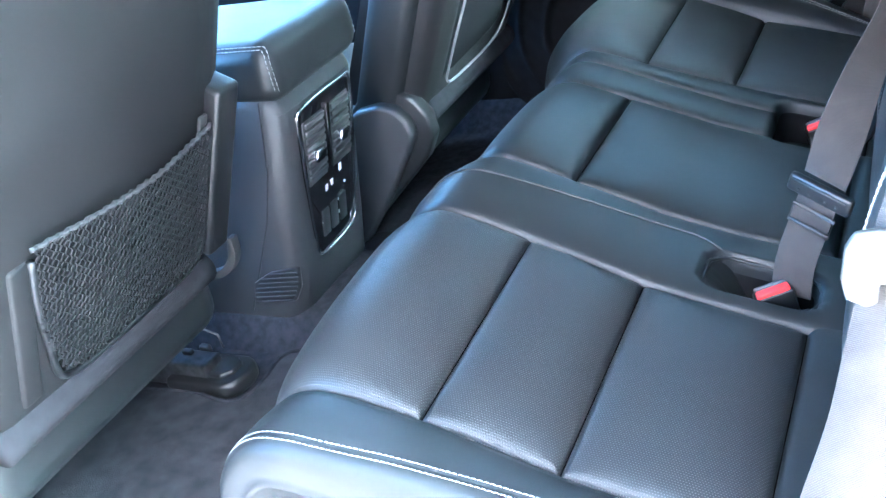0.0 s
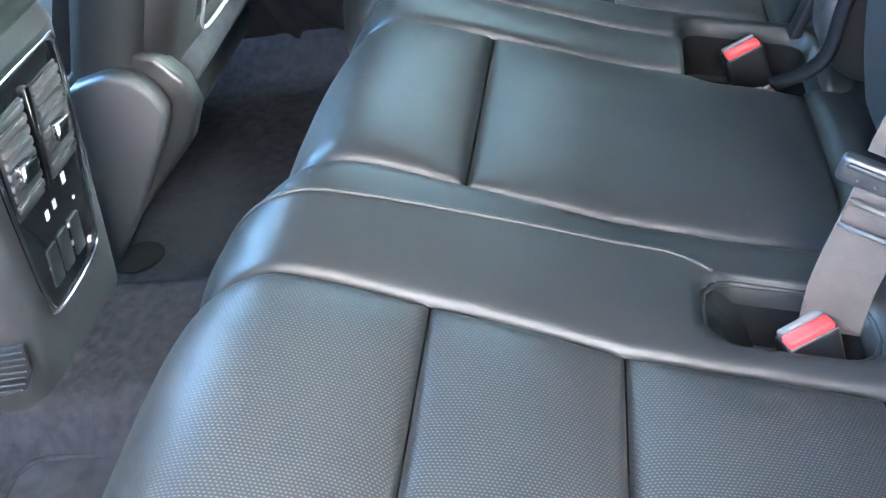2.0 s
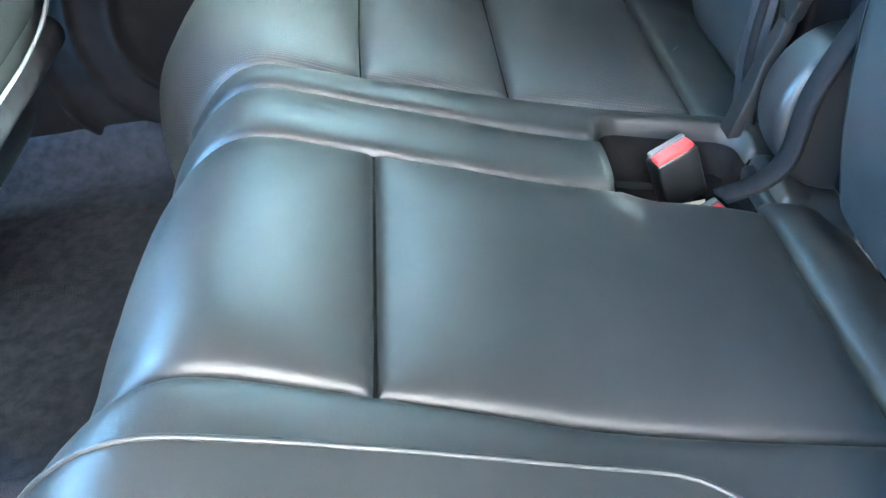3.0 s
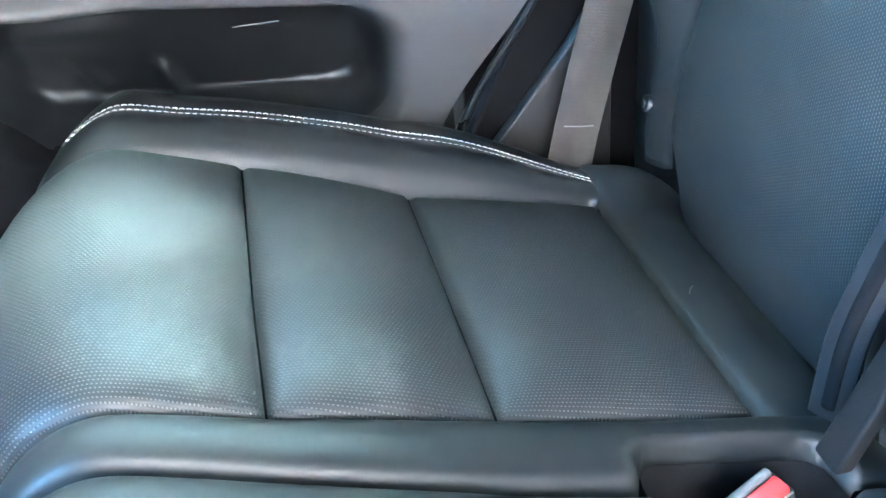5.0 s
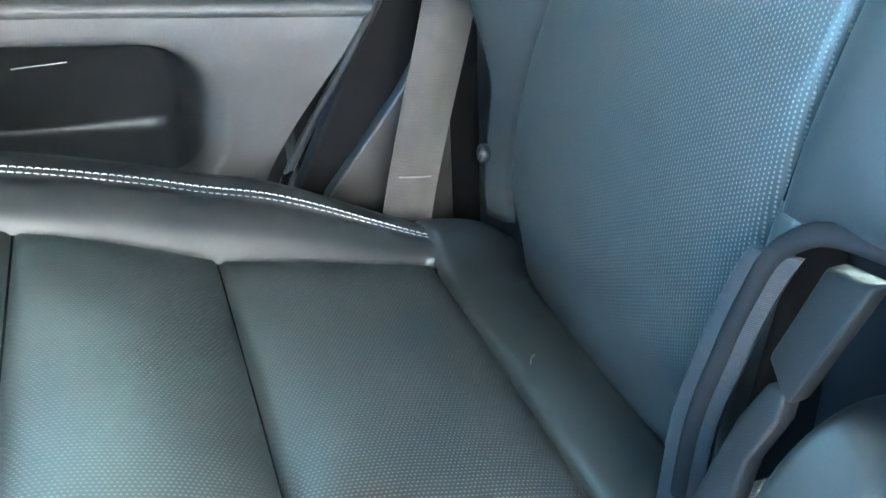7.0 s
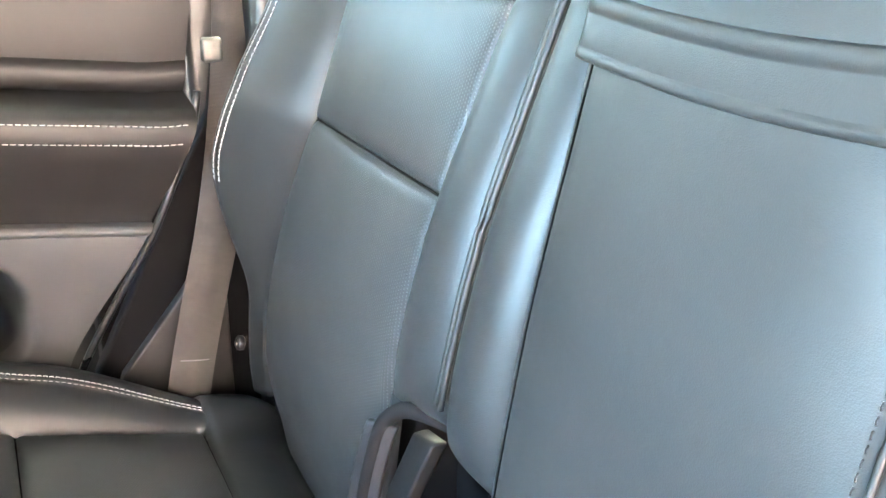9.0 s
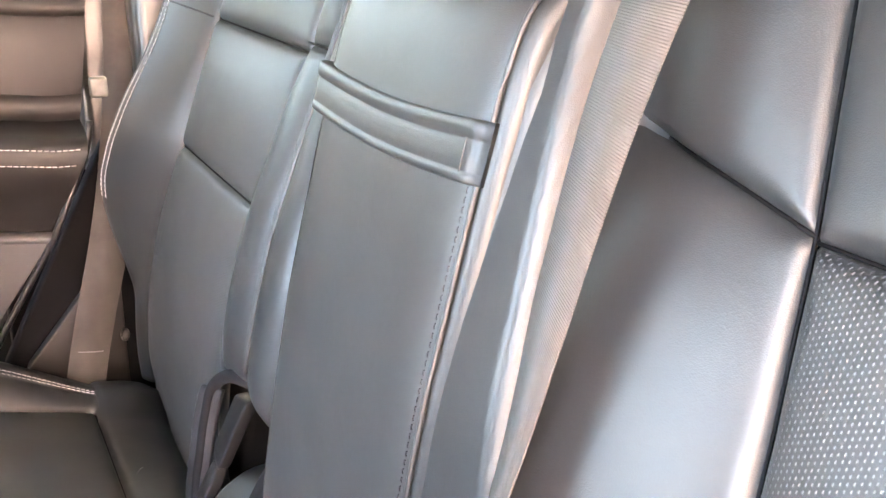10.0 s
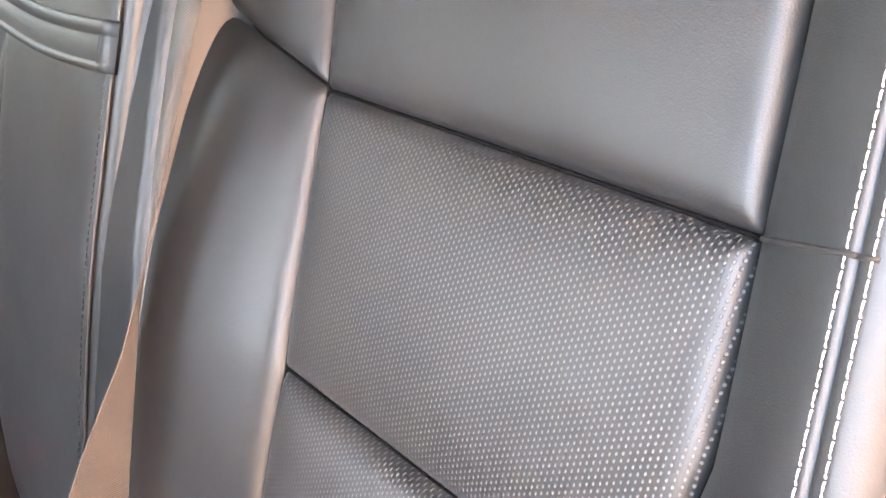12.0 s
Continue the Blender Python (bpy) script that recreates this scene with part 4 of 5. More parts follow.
NM = axes_matrix((0.671, -0.040, 0.682), (0.15, 0.0, 0.99), (1, 0, -0.12))
tongue = part("tongue", prism_bm([(-0.034, -0.010), (-0.030, -0.024), (-0.018, -0.028), (-0.012, -0.024), (-0.012, -0.010), (0.012, -0.010), (0.012, -0.026), (0.030, -0.026), (0.034, 0.010), (0.028, 0.022), (0.016, 0.026), (-0.018, 0.026), (-0.030, 0.022), (-0.034, 0.012)], 2, -0.003, 0.003, 0.0022, 3, NM), STEEL, belt_near, "steel latch tongue")
part("rivet", prism_bm([(0.008 + 0.005 * math.cos(w), 0.012 + 0.005 * math.sin(w)) for w in np.linspace(0, 2 * math.pi, 20, endpoint=False)], 2, -0.0042, 0.0042, 0.001, 2, NM), DARKSTEEL, tongue)

# ---------------------------------------------------------------- seat pivot between the seatbacks
pivot = thing("seat_pivot_cover", "black plastic pivot cover between armrest and seatback", "trim cover", at=(0.62, 0.97, 0.26))
circ = [(0.652 + 0.072 * math.cos(w), 0.345 + 0.078 * math.sin(w)) for w in np.linspace(0, 2 * math.pi, 40, endpoint=False)]
part("disc", prism_bm(circ, 1, 0.915, 0.975, 0.012, 5), SATIN, pivot)
for outline in ([(1.006, 0.483), (0.974, 0.488), (0.984, 0.416), (0.996, 0.420), (1.011, 0.428)],
                [(1.003, 0.418), (0.990, 0.421), (0.985, 0.405), (0.990, 0.378), (0.985, 0.352), (0.985, 0.300), (1.012, 0.300), (1.011, 0.345), (1.011, 0.365), (1.010, 0.391)]):
    plate = prism_bm(outline, 0, 0.632, 0.646, 0.003, 3)
    for v in plate.verts:
        v.co.x -= 0.42 * (0.475 - v.co.z)
    part("side_plate", plate, PLATE, pivot, "grained plastic side plate")
part("foot", box_bm((0.575, 0.87, 0.235), (0.65, 0.99, 0.268), 0.008), SMOOTH, pivot)
flap = smooth_curve([(0.645, 0.985, 0.503), (0.632, 1.005, 0.503), (0.622, 1.022, 0.492), (0.614, 1.036, 0.45), (0.608, 1.046, 0.40), (0.602, 1.053, 0.35), (0.600, 1.058, 0.27)], 40)
flap = [tuple(v) for v in flap]
ribbon("cloth_edge", flap[8:], [(0.55, -1.0, 0.1)] * len(flap[8:]), 0.030, TWILL, pivot, "ribbed black cloth edge", thick=0.006)
hook = smooth_curve([(0.690, 0.935, 0.486), (0.668, 0.960, 0.493)] + flap[::4], 50)
tube("fold_edge", [tuple(v) for v in hook], 0.0065, FOAM, pivot, "folded black cloth edge", sides=10)
bracket = smooth_curve([(0.66, 0.905, 0.478), (0.64, 0.903, 0.452), (0.612, 0.900, 0.407), (0.600, 0.900, 0.378), (0.588, 0.902, 0.325), (0.565, 0.905, 0.300), (0.53, 0.908, 0.288)], 30)
ribbon("bracket", [tuple(v) for v in bracket], [(0.25, -1, 0.1)] * 30, 0.024, FOAM, pivot, "matt black bracket", thick=0.007)
# Dull black sheet put in for the dark of the open cavity.
part("back_plate", box_bm((0.70, 0.86, 0.24), (0.74, 1.06, 0.53), 0.004), FOAM, pivot)



def trim_clip(at, label):
    """A round push-in clip with a small raised centre."""
    m = axes_matrix(at, (0.2, 0, 1), (0, 1, 0))
    clip = part("trim_clip", prism_bm([(0.0085 * math.cos(w), 0.0085 * math.sin(w)) for w in np.linspace(0, 2 * math.pi, 24, endpoint=False)], 2, -0.004, 0.004, 0.0025, 3, m), SATIN)
    part("centre", prism_bm([(0.004 * math.cos(w), 0.004 * math.sin(w)) for w in np.linspace(0, 2 * math.pi, 16, endpoint=False)], 2, -0.0055, 0.0055, 0.001, 2, m), SMOOTH, clip)
    tagged(clip, label, "clip")


trim_clip((0.596, 1.394, 0.393), "round black trim clip on the seatback side")

# ---------------------------------------------------------------- far rear door
DOOR_LINE = lerp_of([0.0, 0.20, 0.32, 0.50, 0.62, 0.72, 0.84], [0.34, 0.38, 0.43, 0.527, 0.582, 0.60, 0.615])


def skewed(x, y, z):
    """The door's lines run slightly outwards and upwards towards the front."""
    d = min(0.6, max(0.0, 0.55 - x))
    return (x, y + 0.08 * d, z + 0.10 * d * smooth01(z, 0.25, 0.45))


def door_band(name, section, material, parent, x0=-0.34, label="", nx=60):
    """A strip of the door trim: a section of (y, z) run along x up to the door's raked rear edge."""
    verts, faces, uvs = [], [], []
    k = len(section)
    for i in range(nx):
        for y, z in section:
            x1 = DOOR_LINE(z)
            x = x0 + (x1 - x0) * i / (nx - 1)
            verts.append(skewed(x, y, z))
            uvs.append((x, z))
    for i in range(nx - 1):
        for j in range(k - 1):
            faces.append((i * k + j, i * k + j + 1, (i + 1) * k + j + 1, (i + 1) * k + j))
    last = (nx - 1) * k
    for j in range(k - 1):
        base = len(verts)
        a, b = verts[last + j], verts[last + j + 1]
        verts += [a, b, (b[0] + 0.004, b[1] + 0.05, b[2]), (a[0] + 0.004, a[1] + 0.05, a[2])]
        uvs += [(0, 0)] * 4
        faces.append((base, base + 1, base + 2, base + 3))
    return from_lists(name, verts, faces, material, parent, label, uvs)


door = thing("door_1", "closed far rear car door with grey lower panel and stitched armrest", "door", kind="structure", at=(0.1, 1.56, 0.05))
part("core", box_bm((-0.34, 1.745, 0.04), (0.60, 1.79, 0.84), 0.01), PAINT, door)


def lower_panel():
    """Grey lower door panel with a deep map pocket pressed into it."""
    nx, nz = 150, 84
    verts, faces, kick, uvs = [], [], [], []

    def depth(x, z):
        y = 1.575 - 0.075 * smooth01(z, 0.30, 0.50)
        d = rounded_box(x, z, 0.16, 0.388, 0.225, 0.078, 0.060)
        y += 0.12 * (1 - smooth01(d, -0.036, 0.008))
        roll = math.exp(-((z - 0.412) / 0.022) ** 2) * (1 - smooth01(x, 0.02, 0.13))
        y -= 0.022 * roll
        dome = math.hypot((x + 0.02) / 0.15, (z - 0.462) / 0.04)
        y -= 0.036 * (1 - smooth01(dome, 0.2, 1.1))
        ring = math.hypot(x + 0.10, z - 0.25)
        low = 1 - smooth01(z, 0.36, 0.39)
        y += low * (0.014 * (1 - smooth01(ring, 0.100, 0.112)) - 0.009 * math.exp(-((ring - 0.116) / 0.006) ** 2) - 0.010 * math.exp(-((ring - 0.182) / 0.007) ** 2) - 0.014 * math.exp(-((ring - 0.252) / 0.010) ** 2))
        return y

    for i in range(nx):
        for j in range(nz):
            z = 0.05 + 0.445 * j / (nz - 1)
            x = -0.34 + (DOOR_LINE(z) + 0.34) * i / (nx - 1)
            verts.append(skewed(x, depth(x, z), z))
            uvs.append((x, z))
    for i in range(nx - 1):
        for j in range(nz - 1):
            q = (i * nz + j, i * nz + j + 1, (i + 1) * nz + j + 1, (i + 1) * nz + j)
            low = j < 44 or (j < 65 and verts[q[0]][0] < 0.06)
            (kick if low else faces).append(q)
    from_lists("kick_panel", verts, kick, DARKCLOTH, door, "black carpeted kick panel with speaker ring", uvs)
    panel = from_lists("lower_panel", verts, faces, DOORSOFT, door, "grey moulded lower panel", uvs)
    # A satin black sheet covers the inside of the pocket recess.
    lv, lf, n, rings = [], [], 120, 26
    for a in range(rings):
        for b in range(n):
            w = 2 * math.pi * b / n
            dx, dz = math.cos(w), math.sin(w)
            q = 0.05
            for _ in range(60):
                q -= 0.7 * (rounded_box(0.16 + dx * q, 0.388 + dz * q, 0.16, 0.388, 0.225, 0.078, 0.060) + 0.008)
            q *= 1 - a / rings
            x, z = 0.16 + dx * q, 0.388 + dz * q
            lv.append(skewed(x, depth(x, z) - 0.003, z))
    for a in range(rings - 1):
        for b in range(n):
            c = (b + 1) % n
            lf.append((a * n + b, a * n + c, (a + 1) * n + c, (a + 1) * n + b))
    lf.append(tuple((rings - 1) * n + b for b in range(n)))
    from_lists("map_pocket", lv, lf, SATIN, panel, "map pocket with a satin black inner sheet")
    return panel


lower_panel()
door_band("ledge", [(1.500, 0.494), (1.494, 0.4965), (1.490, 0.501), (1.490, 0.505), (1.497, 0.508), (1.512, 0.508)], DOORSOFT, door, label="grey ledge")
arm_sec = [(1.512, 0.506), (1.503, 0.53), (1.487, 0.56), (1.474, 0.585), (1.466, 0.605), (1.464, 0.622), (1.467, 0.634), (1.474, 0.641), (1.49, 0.645), (1.53, 0.648), (1.552, 0.652)]
door_band("armrest", arm_sec, DOORDARK, door, label="black leather door armrest")
door_band("upper_roll", [(1.552, 0.650), (1.545, 0.655), (1.541, 0.67), (1.545, 0.683), (1.552, 0.686)], DOORDARK, door)
door_band("upper_panel", [(1.552, 0.685), (1.550, 0.70), (1.548, 0.75), (1.553, 0.785), (1.556, 0.79)], DOORDARK, door)
door_band("window_sill", [(1.556, 0.789), (1.548, 0.793), (1.546, 0.803), (1.552, 0.815), (1.575, 0.832), (1.62, 0.842)], DOORDARK, door)
for z, y in ((0.609, 1.4645), (0.630, 1.4645)):
    stitches("stitching", [skewed(x, y, z) for x in np.linspace(-0.30, DOOR_LINE(z) - 0.006, 30)], [(0, -1, 0.15)] * 30, THREAD, door, length=0.005, gap=0.0026)
tube("edge_seal", [(DOOR_LINE(z) + 0.004, 1.545 - 0.05 * smooth01(z, 0.32, 0.55), z) for z in np.linspace(0.16, 0.66, 30)], 0.0045, SMOOTH, door)
part("scuff", box_bm((0.215, 1.5595, 0.4735), (0.262, 1.5600, 0.4745), 0), GREY, door, "pale scratch")

# Near-black base colour stands in for the shadow inside this recess.
quarter = part("trim_panel", prism_bm([(0.40, 0.10), (0.455, 0.30), (0.62, 0.62), (0.66, 0.84), (0.90, 0.84), (0.90, 0.10)], 1, 1.575, 1.60, 0.006), BLACK)
tagged(quarter, "dark plastic wheel arch trim behind the door, blackened for recess shadow", "trim", kind="structure")
fin = part("trim_fin", prism_bm([(0.455, 0.22), (0.483, 0.298), (0.568, 0.400), (0.605, 0.455), (0.62, 0.455), (0.62, 0.22)], 1, 1.552, 1.572, 0.003), DOORDARK)
tagged(fin, "grey plastic wheel arch fillet behind the belt", "trim", kind="structure")

# ---------------------------------------------------------------- front seats
FS = Sheet([(-0.45, 0.20), (-0.43, 0.24), (-0.41, 0.28), (-0.36, 0.38), (-0.27, 0.56), (-0.20, 0.70), (-0.13, 0.85), (-0.08, 0.97), (-0.03, 1.12)], -1)


def fs(z):
    return FS.s_at(1, z)


def front_seat(name_label, flip, shift=0.0):
    """A front seat seen from behind: moulded back shell, net pocket, bottom roll, side padding and floor rail."""
    side = (lambda y: 2 * MID - y) if flip else (lambda y: y)
    ob = thing("front_seat", name_label, "car seat", "front seats", at=(-0.55, side(0.25), 0.03))
    sec = [(-0.03, -0.16), (-0.03, -0.06), (-0.022, -0.025), (-0.005, -0.008), (0.03, 0.0), (0.20, 0.004), (0.40, 0.0), (0.45, -0.008), (0.485, -0.024), (0.512, -0.05), (0.528, -0.09), (0.53, -0.16)]
    if flip:
        sec = sec[:6] + [(0.40, 0.0), (0.47, -0.002), (0.492, -0.010), (0.503, -0.03), (0.508, -0.09), (0.51, -0.16)]
    # The far seat rises higher, out of view, to block windscreen light.
    ss = np.linspace(fs(0.30), fs(1.10 if flip else 0.965), 30)
    verts, faces, uvs = [], [], []
    for s in ss:
        for y, h in sec:
            verts.append(FS.at(s, side(y), h))
            uvs.append((s, y))
    k = len(sec)
    for i in range(len(ss) - 1):
        for j in range(k - 1):
            q = (i * k + j, i * k + j + 1, (i + 1) * k + j + 1, (i + 1) * k + j)
            faces.append(q if not flip else q[::-1])
    shell = from_lists("back_shell", verts, faces, SHELL, ob, "charcoal moulded plastic back", uvs)
    tube("seam", [FS.at(s, side(-0.004), -0.006) for s in np.linspace(fs(0.31), fs(0.95), 30)], 0.0015, DARKTHREAD, shell)
    core = prism_bm([(-0.55, 0.31), (-0.43, 0.31), (-0.18, 0.86), (-0.13, 0.97)] + ([(-0.08, 1.10), (-0.19, 1.11)] if flip else []) + [(-0.24, 0.98), (-0.36, 0.74)], 1, min(side(-0.02), side(0.52)), max(side(-0.02), side(0.52)), 0.03)
    part("side_padding", core, LEATHER, ob)
    part("cushion", box_bm((-1.08, min(side(-0.02), side(0.52)), 0.16), (-0.45, max(side(-0.02), side(0.52)), 0.33), 0.05, 4), LEATHER, ob)
    part("rail", box_bm((-1.0, min(side(0.455), side(0.505)), 0.03), (-0.50, max(side(0.455), side(0.505)), 0.085), 0.006), DARKSTEEL, ob, "dark steel seat rail")
    part("rail", box_bm((-1.0, min(side(0.02), side(0.07)), 0.03), (-0.55, max(side(0.02), side(0.07)), 0.085), 0.006), DARKSTEEL, ob)
    roll = [FS.at(fs(0.312), side(y), -0.006) for y in np.linspace(0.0, 0.450, 20)]
    tube("bottom_roll", roll, 0.029, FUZZ, ob, "fuzzy charcoal bottom roll", sides=14)
    if shift:
        for o in [q for q in ob.children_recursive if not q.name.startswith("rail")]:
            o.data.transform(Matrix.Translation((UNIT * shift, 0, 0)))
    return ob


seat = front_seat("near front seat with a net pocket on its grey plastic back", False)
NET_TOP = lerp_of([0.07, 0.30, 0.425], [0.590, 0.577, 0.584])
NET_BOT = lerp_of([0.07, 0.115, 0.16, 0.42], [0.50, 0.372, 0.352, 0.352])


def net_pocket(parent):
    """Elastic net: two crossing families of cords that bulge a little off the back."""
    verts, faces = [], []

    def cord(path, r):
        v, f = tube_lists(path, r, 4)
        b = len(verts)
        verts.extend(v)
        faces.extend(tuple(i + b for i in q) for q in f)

    def bulge(y, z):
        return 0.010 + 0.012 * math.sin(math.pi * min(1, max(0, (y - 0.07) / 0.36))) * smooth01(z, 0.34, 0.52)

    n = 50
    for i in range(n):
        y = 0.085 + (0.425 - 0.085) * i / (n - 1)
        z0, z1 = NET_BOT(y), NET_TOP(y)
        m = 2 * int((z1 - z0) / 0.0112)
        cord([FS.at(fs(z0 + (z1 - z0) * t / m), y + 0.0027 * (-1) ** (t + i), bulge(y, z0 + (z1 - z0) * t / m) + 0.0007 * (-1) ** (t // 2)) for t in range(m + 1)], 0.00175)
    ob = from_lists("net", verts, faces, NET, parent, "black elastic mesh net")
    top = [FS.at(fs(NET_TOP(y)), y + 0.0, bulge(y, 0.56) + 0.0015 * math.sin(i * 1.6)) for i, y in enumerate(np.linspace(0.075, 0.428, 90))]
    tube("binding", top, 0.0036, BINDING, ob, "thick elastic top edge")
    rim = [FS.at(fs(z), y, 0.007) for y, z in [(0.078, 0.57), (0.082, 0.50), (0.094, 0.43), (0.105, 0.375), (0.125, 0.352), (0.17, 0.346), (0.30, 0.346), (0.395, 0.350), (0.418, 0.365), (0.427, 0.40), (0.430, 0.50), (0.432, 0.565)]]
    tube("rim", [tuple(v) for v in smooth_curve([tuple(r) for r in rim], 60)], 0.0055, SMOOTH, ob, "smooth plastic rim")
    return ob


net_pocket(seat)
# Dull black sheet put in for the net's shade on the shell.
upholstery("pocket_lining", FS, fs(0.36), fs(0.57), flat(0.095), flat(0.42), FOAM, seat, puff=0.003, soft=0.02, dip=0.0, nu=8, nv=8)
flap_m = axes_matrix(FS.at(fs(0.50), 0.445, 0.0), FS.at(fs(0.6), 0, 0) - FS.at(fs(0.4), 0, 0), (0, 1, 0))
part("pocket_frame", box_bm((-0.013, -0.165, -0.03), (0.040, 0.148, 0.020), 0.009, 4, flap_m), SATIN, seat, "smooth black upright")
part("hook", box_bm((-0.036, 0.060, 0.0), (-0.018, 0.112, 0.006), 0.002, 2, flap_m), KEEPER, seat, "grey plastic tab")
part("net_side", box_bm((-0.40, -0.165, -0.01), (-0.365, 0.080, 0.006), 0.006, 3, flap_m), SHELL, seat)
crescent = smooth_curve([(-0.392, 0.322), (-0.397, 0.285), (-0.418, 0.256), (-0.450, 0.238), (-0.487, 0.233), (-0.470, 0.246), (-0.440, 0.258), (-0.417, 0.281), (-0.408, 0.305), (-0.402, 0.322)], 40)
part("recline_lever", prism_bm([tuple(v) for v in crescent], 1, 0.526, 0.545, 0.002, 2), KEEPER, seat, "dark grey recline lever")
cov = prism_bm([(-0.60, 0.437), (-0.46, 0.437), (-0.437, 0.455), (-0.430, 0.49), (-0.437, 0.52), (-0.46, 0.535), (-0.60, 0.530)], 2, 0.026, 0.060, 0.010, 4)
part("rail_cover", cov, SATIN, seat, "smooth black rail end cover")
part("rail_cap", prism_bm([(-0.60, 0.458), (-0.475, 0.458), (-0.455, 0.475), (-0.455, 0.505), (-0.475, 0.518), (-0.60, 0.515)], 2, 0.055, 0.069, 0.006, 3), SATIN, seat)
tube("wire_clip", [(-0.60, 0.535, 0.075), (-0.58, 0.537, 0.115), (-0.522, 0.534, 0.100), (-0.520, 0.533, 0.072)], 0.0022, STEEL, seat, "bright wire clip")
for k, (x, y, z) in enumerate(((-0.60, 0.50, 0.095), (-0.565, 0.49, 0.088), (-0.545, 0.515, 0.082))):
    part("rail_bolt", box_bm((x - 0.012, y - 0.006, z - 0.012), (x + 0.010, y + 0.006, z + 0.006), 0.003), DARKSTEEL, seat)

seat2 = front_seat("far front seat with a rounded side shield and dark net pocket", True, 0.13)
shield = prism_bm([(-0.48, 0.075), (-0.455, 0.045), (-0.435, 0.05), (-0.36, 0.14), (-0.275, 0.262), (-0.252, 0.305), (-0.262, 0.338), (-0.285, 0.362), (-0.318, 0.372), (-0.373, 0.360), (-0.45, 0.30), (-0.50, 0.18)], 1, 0.955, 0.990, 0.014, 5)
part("side_shield", shield, PLASTIC, seat2, "rounded charcoal side shield")
shield2 = prism_bm([(-0.46, 0.30), (-0.36, 0.39), (-0.305, 0.395), (-0.255, 0.375), (-0.225, 0.335), (-0.222, 0.29), (-0.25, 0.24), (-0.40, 0.10), (-0.52, 0.10)], 1, 0.985, 1.02, 0.008, 4)
part("hinge_cover", shield2, SMOOTH, seat2)
SHIFT = Vector((0.13, 0, 0))
pk = [FS.at(fs(z), y, 0.012) + SHIFT for y, z in [(1.10, 0.70), (1.09, 0.55), (1.085, 0.42), (1.10, 0.365), (1.20, 0.355), (1.34, 0.36), (1.40, 0.40), (1.41, 0.55), (1.40, 0.68)]]
tube("pocket_rim", [tuple(v) for v in smooth_curve([tuple(r) for r in pk], 60)], 0.0026, GREY, seat2, "satin grey pocket rim")
pocket = upholstery("pocket", FS, fs(0.37), fs(0.62), flat(1.095), flat(1.40), FOAM, seat2, puff=0.02, soft=0.06, dip=0.0, nu=16, nv=20)
pocket.data.transform(Matrix.Translation(UNIT * SHIFT))

# ---------------------------------------------------------------- centre console
console = thing("centre_console", "charcoal plastic console rear with gloss black vent panel", "console", at=(-0.4, 0.75, 0.09))
body = prism_bm([(-0.90, 0.06), (-0.40, 0.06), (-0.372, 0.10), (-0.352, 0.19), (-0.318, 0.35), (-0.285, 0.50), (-0.292, 0.535), (-0.33, 0.55), (-0.90, 0.55)], 1, 0.618, 0.882, 0.038, 6)
part("body", body, PLASTIC, console)
VM = axes_matrix((-0.3155, 0.743, 0.345), (0.068, 0, 0.29), (0, 1, 0))
VM = VM if VM.col[2][0] > 0 else VM @ pose(0, 0, 0, 0, 180, 0)


def on_panel(outline, lo, hi, bevel=0.002, segments=2):
    return prism_bm(outline, 2, lo, hi, bevel, segments, VM)


sgn = 1 if VM.col[0][1] > 0 else -1
PO = [(-0.088, 0.148), (-0.060, 0.156), (0.062, 0.156), (0.088, 0.146), (0.092, 0.05), (0.080, -0.10), (0.062, -0.150), (-0.050, -0.156), (-0.066, -0.11), (-0.080, 0.02)]
PO = [(sgn * a, b) for a, b in PO]
vent = part("vent_panel", on_panel(PO, -0.002, 0.006, 0.004, 3), GLOSS, console, "gloss black vent panel")
rim = [VM @ Vector((a * 1.005, b * 1.005, 0.006)) for a, b in PO]
tube("bright_rim", [tuple(v) for v in smooth_curve([tuple(r) for r in rim + rim[:1]], 90)], 0.0022, CHROME, vent, "thin chrome rim")
for cx in (-0.043, 0.043):
    cx *= sgn
    frame_o = [(cx - 0.034, 0.128), (cx + 0.034, 0.128), (cx + 0.033, 0.0), (cx - 0.030, 0.0)]
    fr = part("vent_frame", on_panel(frame_o, 0.004, 0.008, 0.002), SMOOTH, vent)
    for k in range(8):
        zz = 0.012 + k * 0.0148
        part("slat", prism_bm([(cx - 0.029, zz), (cx + 0.030, zz), (cx + 0.030, zz + 0.0095), (cx - 0.029, zz + 0.0095)], 2, 0.007, 0.0125, 0.0015, 2, VM), SLAT, fr)
    part("thumb_tab", on_panel([(cx - 0.020, 0.048), (cx + 0.012, 0.046), (cx + 0.015, 0.066), (cx - 0.017, 0.070)], 0.010, 0.023, 0.003), CHROME, vent, "silver vent tab")
part("divider", on_panel([(sgn * -0.005, 0.135), (sgn * 0.005, 0.135), (sgn * 0.004, 0.0), (sgn * -0.004, 0.0)], 0.005, 0.013, 0.002), GLOSS, vent)
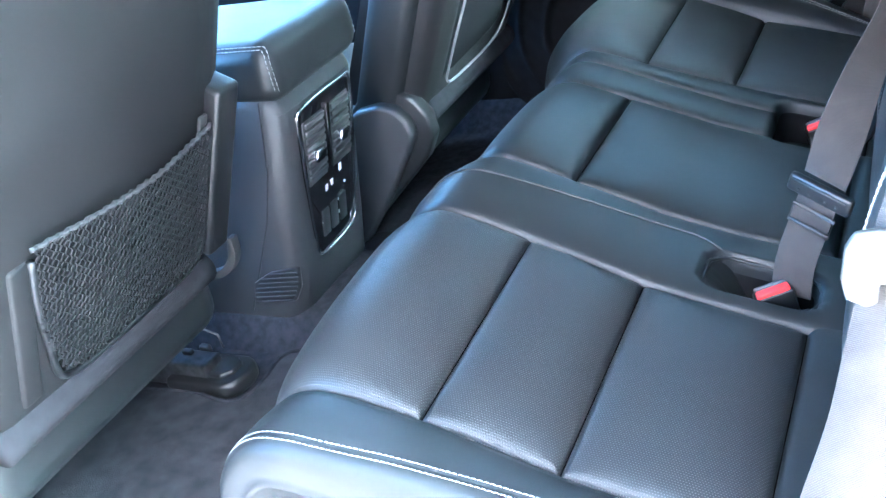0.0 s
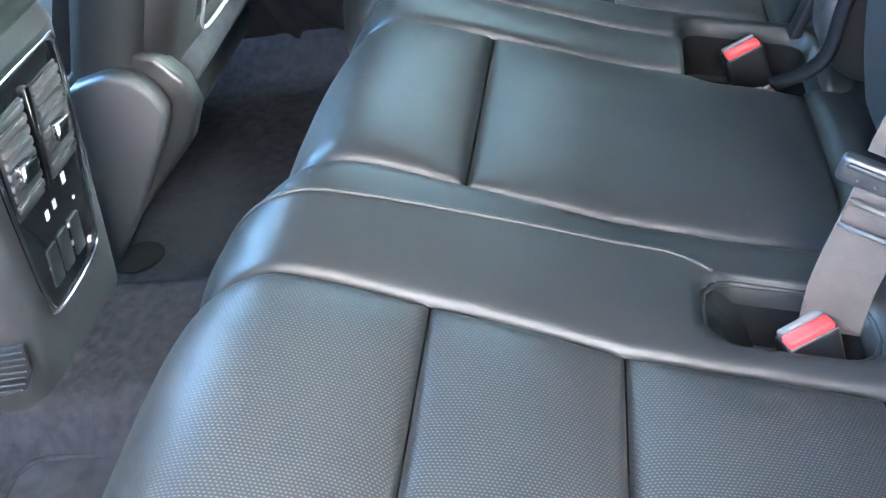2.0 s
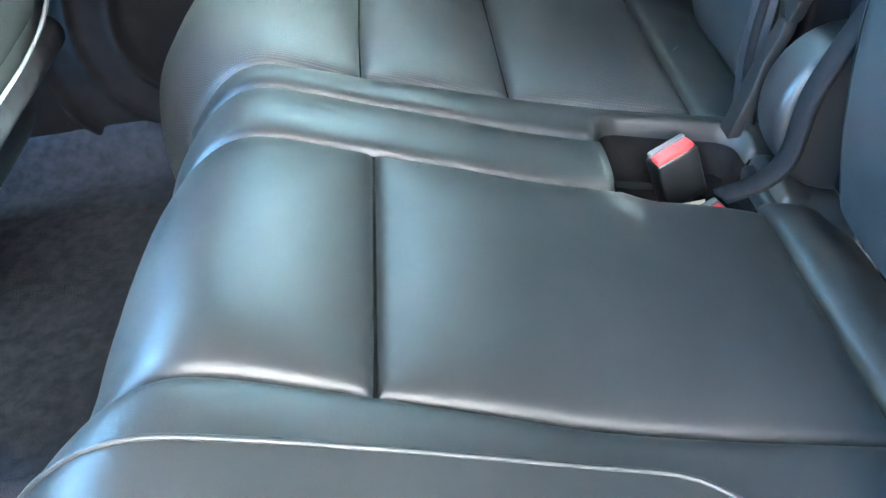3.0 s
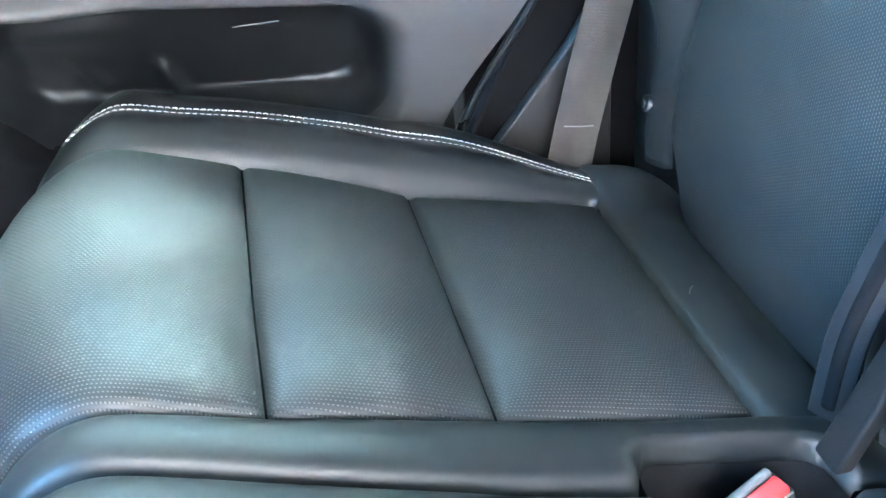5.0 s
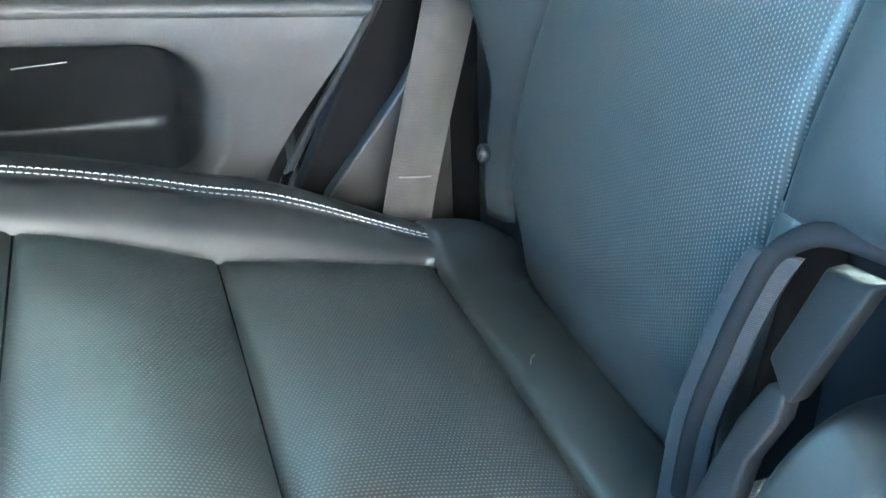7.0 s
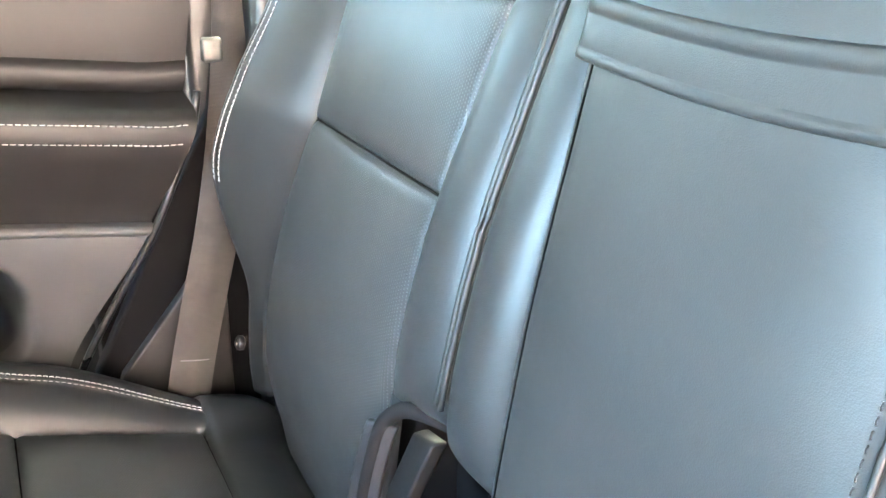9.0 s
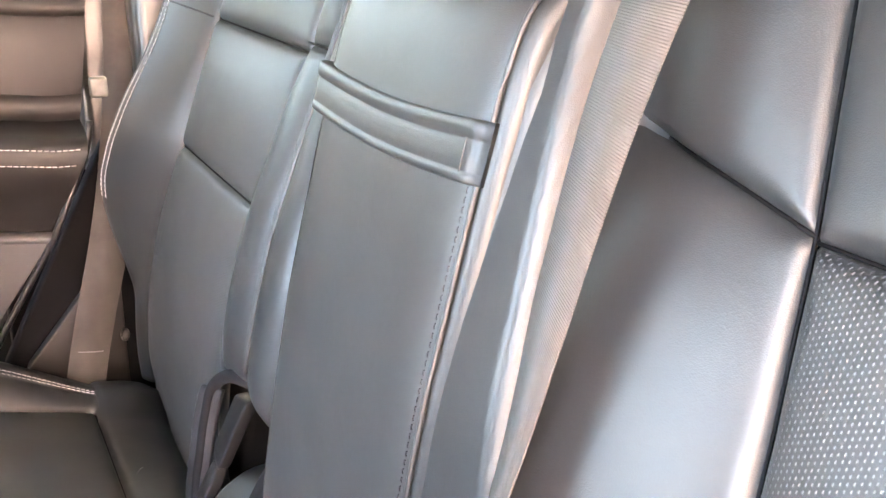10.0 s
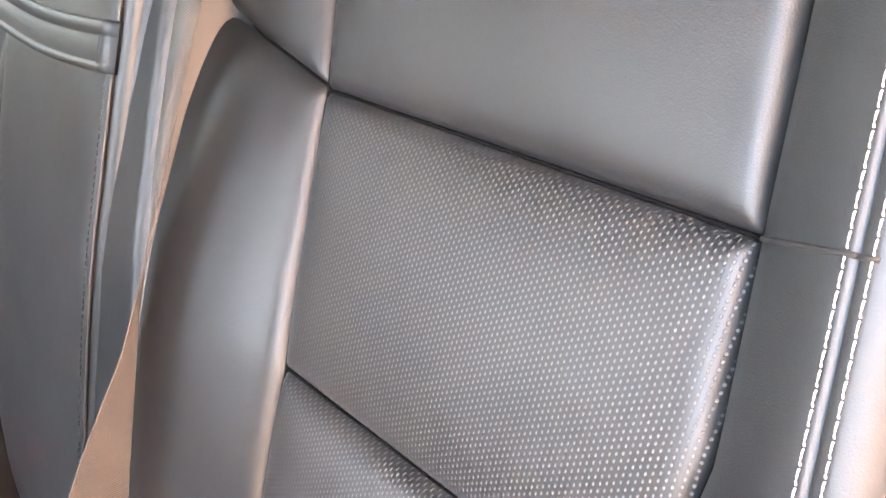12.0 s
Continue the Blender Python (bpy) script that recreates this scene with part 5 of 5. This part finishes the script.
for cx, cy, w, h in ((-0.006, 0.120, 0.006, 0.004), (0.004, 0.092, 0.004, 0.007), (0.012, 0.085, 0.005, 0.005), (-0.001, 0.048, 0.005, 0.007), (-0.018, -0.030, 0.007, 0.012), (0.002, -0.028, 0.007, 0.012), (0.034, -0.012, 0.008, 0.014), (0.046, -0.050, 0.004, 0.004), (-0.040, -0.094, 0.004, 0.006), (0.020, -0.075, 0.006, 0.005), (0.028, -0.090, 0.005, 0.005), (0.020, -0.102, 0.008, 0.006)):
    w, h = 1.05 * w, 1.05 * h
    part("icon", on_panel([(sgn * cx - w / 2, cy - h / 2), (sgn * cx + w / 2, cy - h / 2), (sgn * cx + w / 2, cy + h / 2), (sgn * cx - w / 2, cy + h / 2)], 0.005, 0.0066, 0.0), DIM, vent)
for cx in (-0.030, 0.0, 0.032):
    part("button", on_panel([(sgn * cx - 0.012, -0.125), (sgn * cx + 0.012, -0.125), (sgn * cx + 0.012, -0.068), (sgn * cx - 0.012, -0.068)], 0.004, 0.009, 0.003), SMOOTH, vent)
    part("button", on_panel([(sgn * cx - 0.012, -0.052), (sgn * cx + 0.012, -0.052), (sgn * cx + 0.012, -0.018), (sgn * cx - 0.012, -0.018)], 0.0035, 0.0048, 0.001), GLOSS, vent)
lid = part("lid", box_bm((-0.80, 0.607, 0.525), (-0.262, 0.893, 0.63), 0.036, 6), LEATHER, console, "black leather armrest lid")
loop = [(-0.76, 0.6168, 0.6202), (-0.50, 0.6168, 0.6202), (-0.298, 0.6168, 0.6202), (-0.2763, 0.6215, 0.6157), (-0.2718, 0.6168, 0.594), (-0.2718, 0.6168, 0.545)]
outer = [(x, y + 0.005, z + 0.0042) if i < 3 else (x + 0.004, y + 0.005, z + (0.003 if i == 3 else 0.0)) for i, (x, y, z) in enumerate(loop)]
stitches("stitching", outer, [(0, -0.7, 0.7), (0, -0.7, 0.7), (0, -0.7, 0.7), (0.6, -0.6, 0.6), (0.7, -0.7, 0), (0.7, -0.7, 0)], THREAD, lid, length=0.006, gap=0.003)
stitches("stitching", loop, [(0, -0.7, 0.7), (0, -0.7, 0.7), (0, -0.7, 0.7), (0.5, -0.8, 0.3), (0.5, -0.8, 0)], THREAD, lid, length=0.006, gap=0.003)
stitches("stitching", [(x + 0.0, 1.5 - y, z) for x, y, z in loop], [(0, 0.7, 0.7), (0, 0.7, 0.7), (0, 0.7, 0.7), (0.5, 0.8, 0.3), (0.5, 0.8, 0)], THREAD, lid, length=0.006, gap=0.003)
tube("side_seam", [(-0.315, 0.6175, 0.53), (-0.345, 0.6170, 0.40), (-0.385, 0.6170, 0.30), (-0.44, 0.6170, 0.20), (-0.495, 0.6170, 0.10)], 0.0013, DARKTHREAD, console)
GM = axes_matrix((-0.412, 0.6165, 0.165), (0.0, 0, 1), (1, 0, 0.12))
grille = part("side_grille", prism_bm([(-0.070, -0.030), (-0.055, -0.040), (0.030, -0.036), (0.058, -0.005), (0.072, 0.036), (0.0, 0.030), (-0.050, 0.010)], 2, -0.004, 0.004, 0.003, 2, GM), SMOOTH, console, "slatted lower air outlet")
for k in range(7):
    zz = -0.032 + k * 0.0098
    lo = (-0.050, -0.060, -0.058, -0.050, -0.040, -0.026, -0.004)[k]
    hi = (0.026, 0.036, 0.044, 0.051, 0.057, 0.062, 0.064)[k]
    part("slat", box_bm((lo, zz - 0.0016, -0.006), (hi, zz + 0.0016, 0.006), 0.0012, 2, GM), PLASTIC, grille)

# ---------------------------------------------------------------- floor mat and floor fittings
mo = [(-0.95, 0.02), (-0.95, 0.425), (-0.66, 0.432), (-0.54, 0.440), (-0.455, 0.425), (-0.420, 0.440), (-0.412, 0.500), (-0.418, 0.555), (-0.400, 0.582), (-0.33, 0.590), (-0.02, 0.590), (-0.02, 0.02)]
mo = [tuple(v) for v in smooth_curve(mo + mo[:1], 120)[:-1]]
mat_ob = thing("floor_mat", "blue-grey carpet floor mat with bound edge on the near footwell", "floor mat", at=(-0.4, 0.3, 0.03))
part("carpet_top", prism_bm(mo, 2, 0.026, 0.036, 0.0), MAT, mat_ob)
tube("binding", [(a, b, 0.0365) for a, b in mo], 0.0045, CARPET, mat_ob, "bound edge", closed=True)
fplug = part("floor_clip", prism_bm([(-0.43 + 0.045 * math.cos(w), 1.0 + 0.04 * math.sin(w)) for w in np.linspace(0, 2 * math.pi, 24, endpoint=False)], 2, 0.024, 0.029, 0.002), FOAM)
tagged(fplug, "round black floor clip beside the far seat", "floor clip")
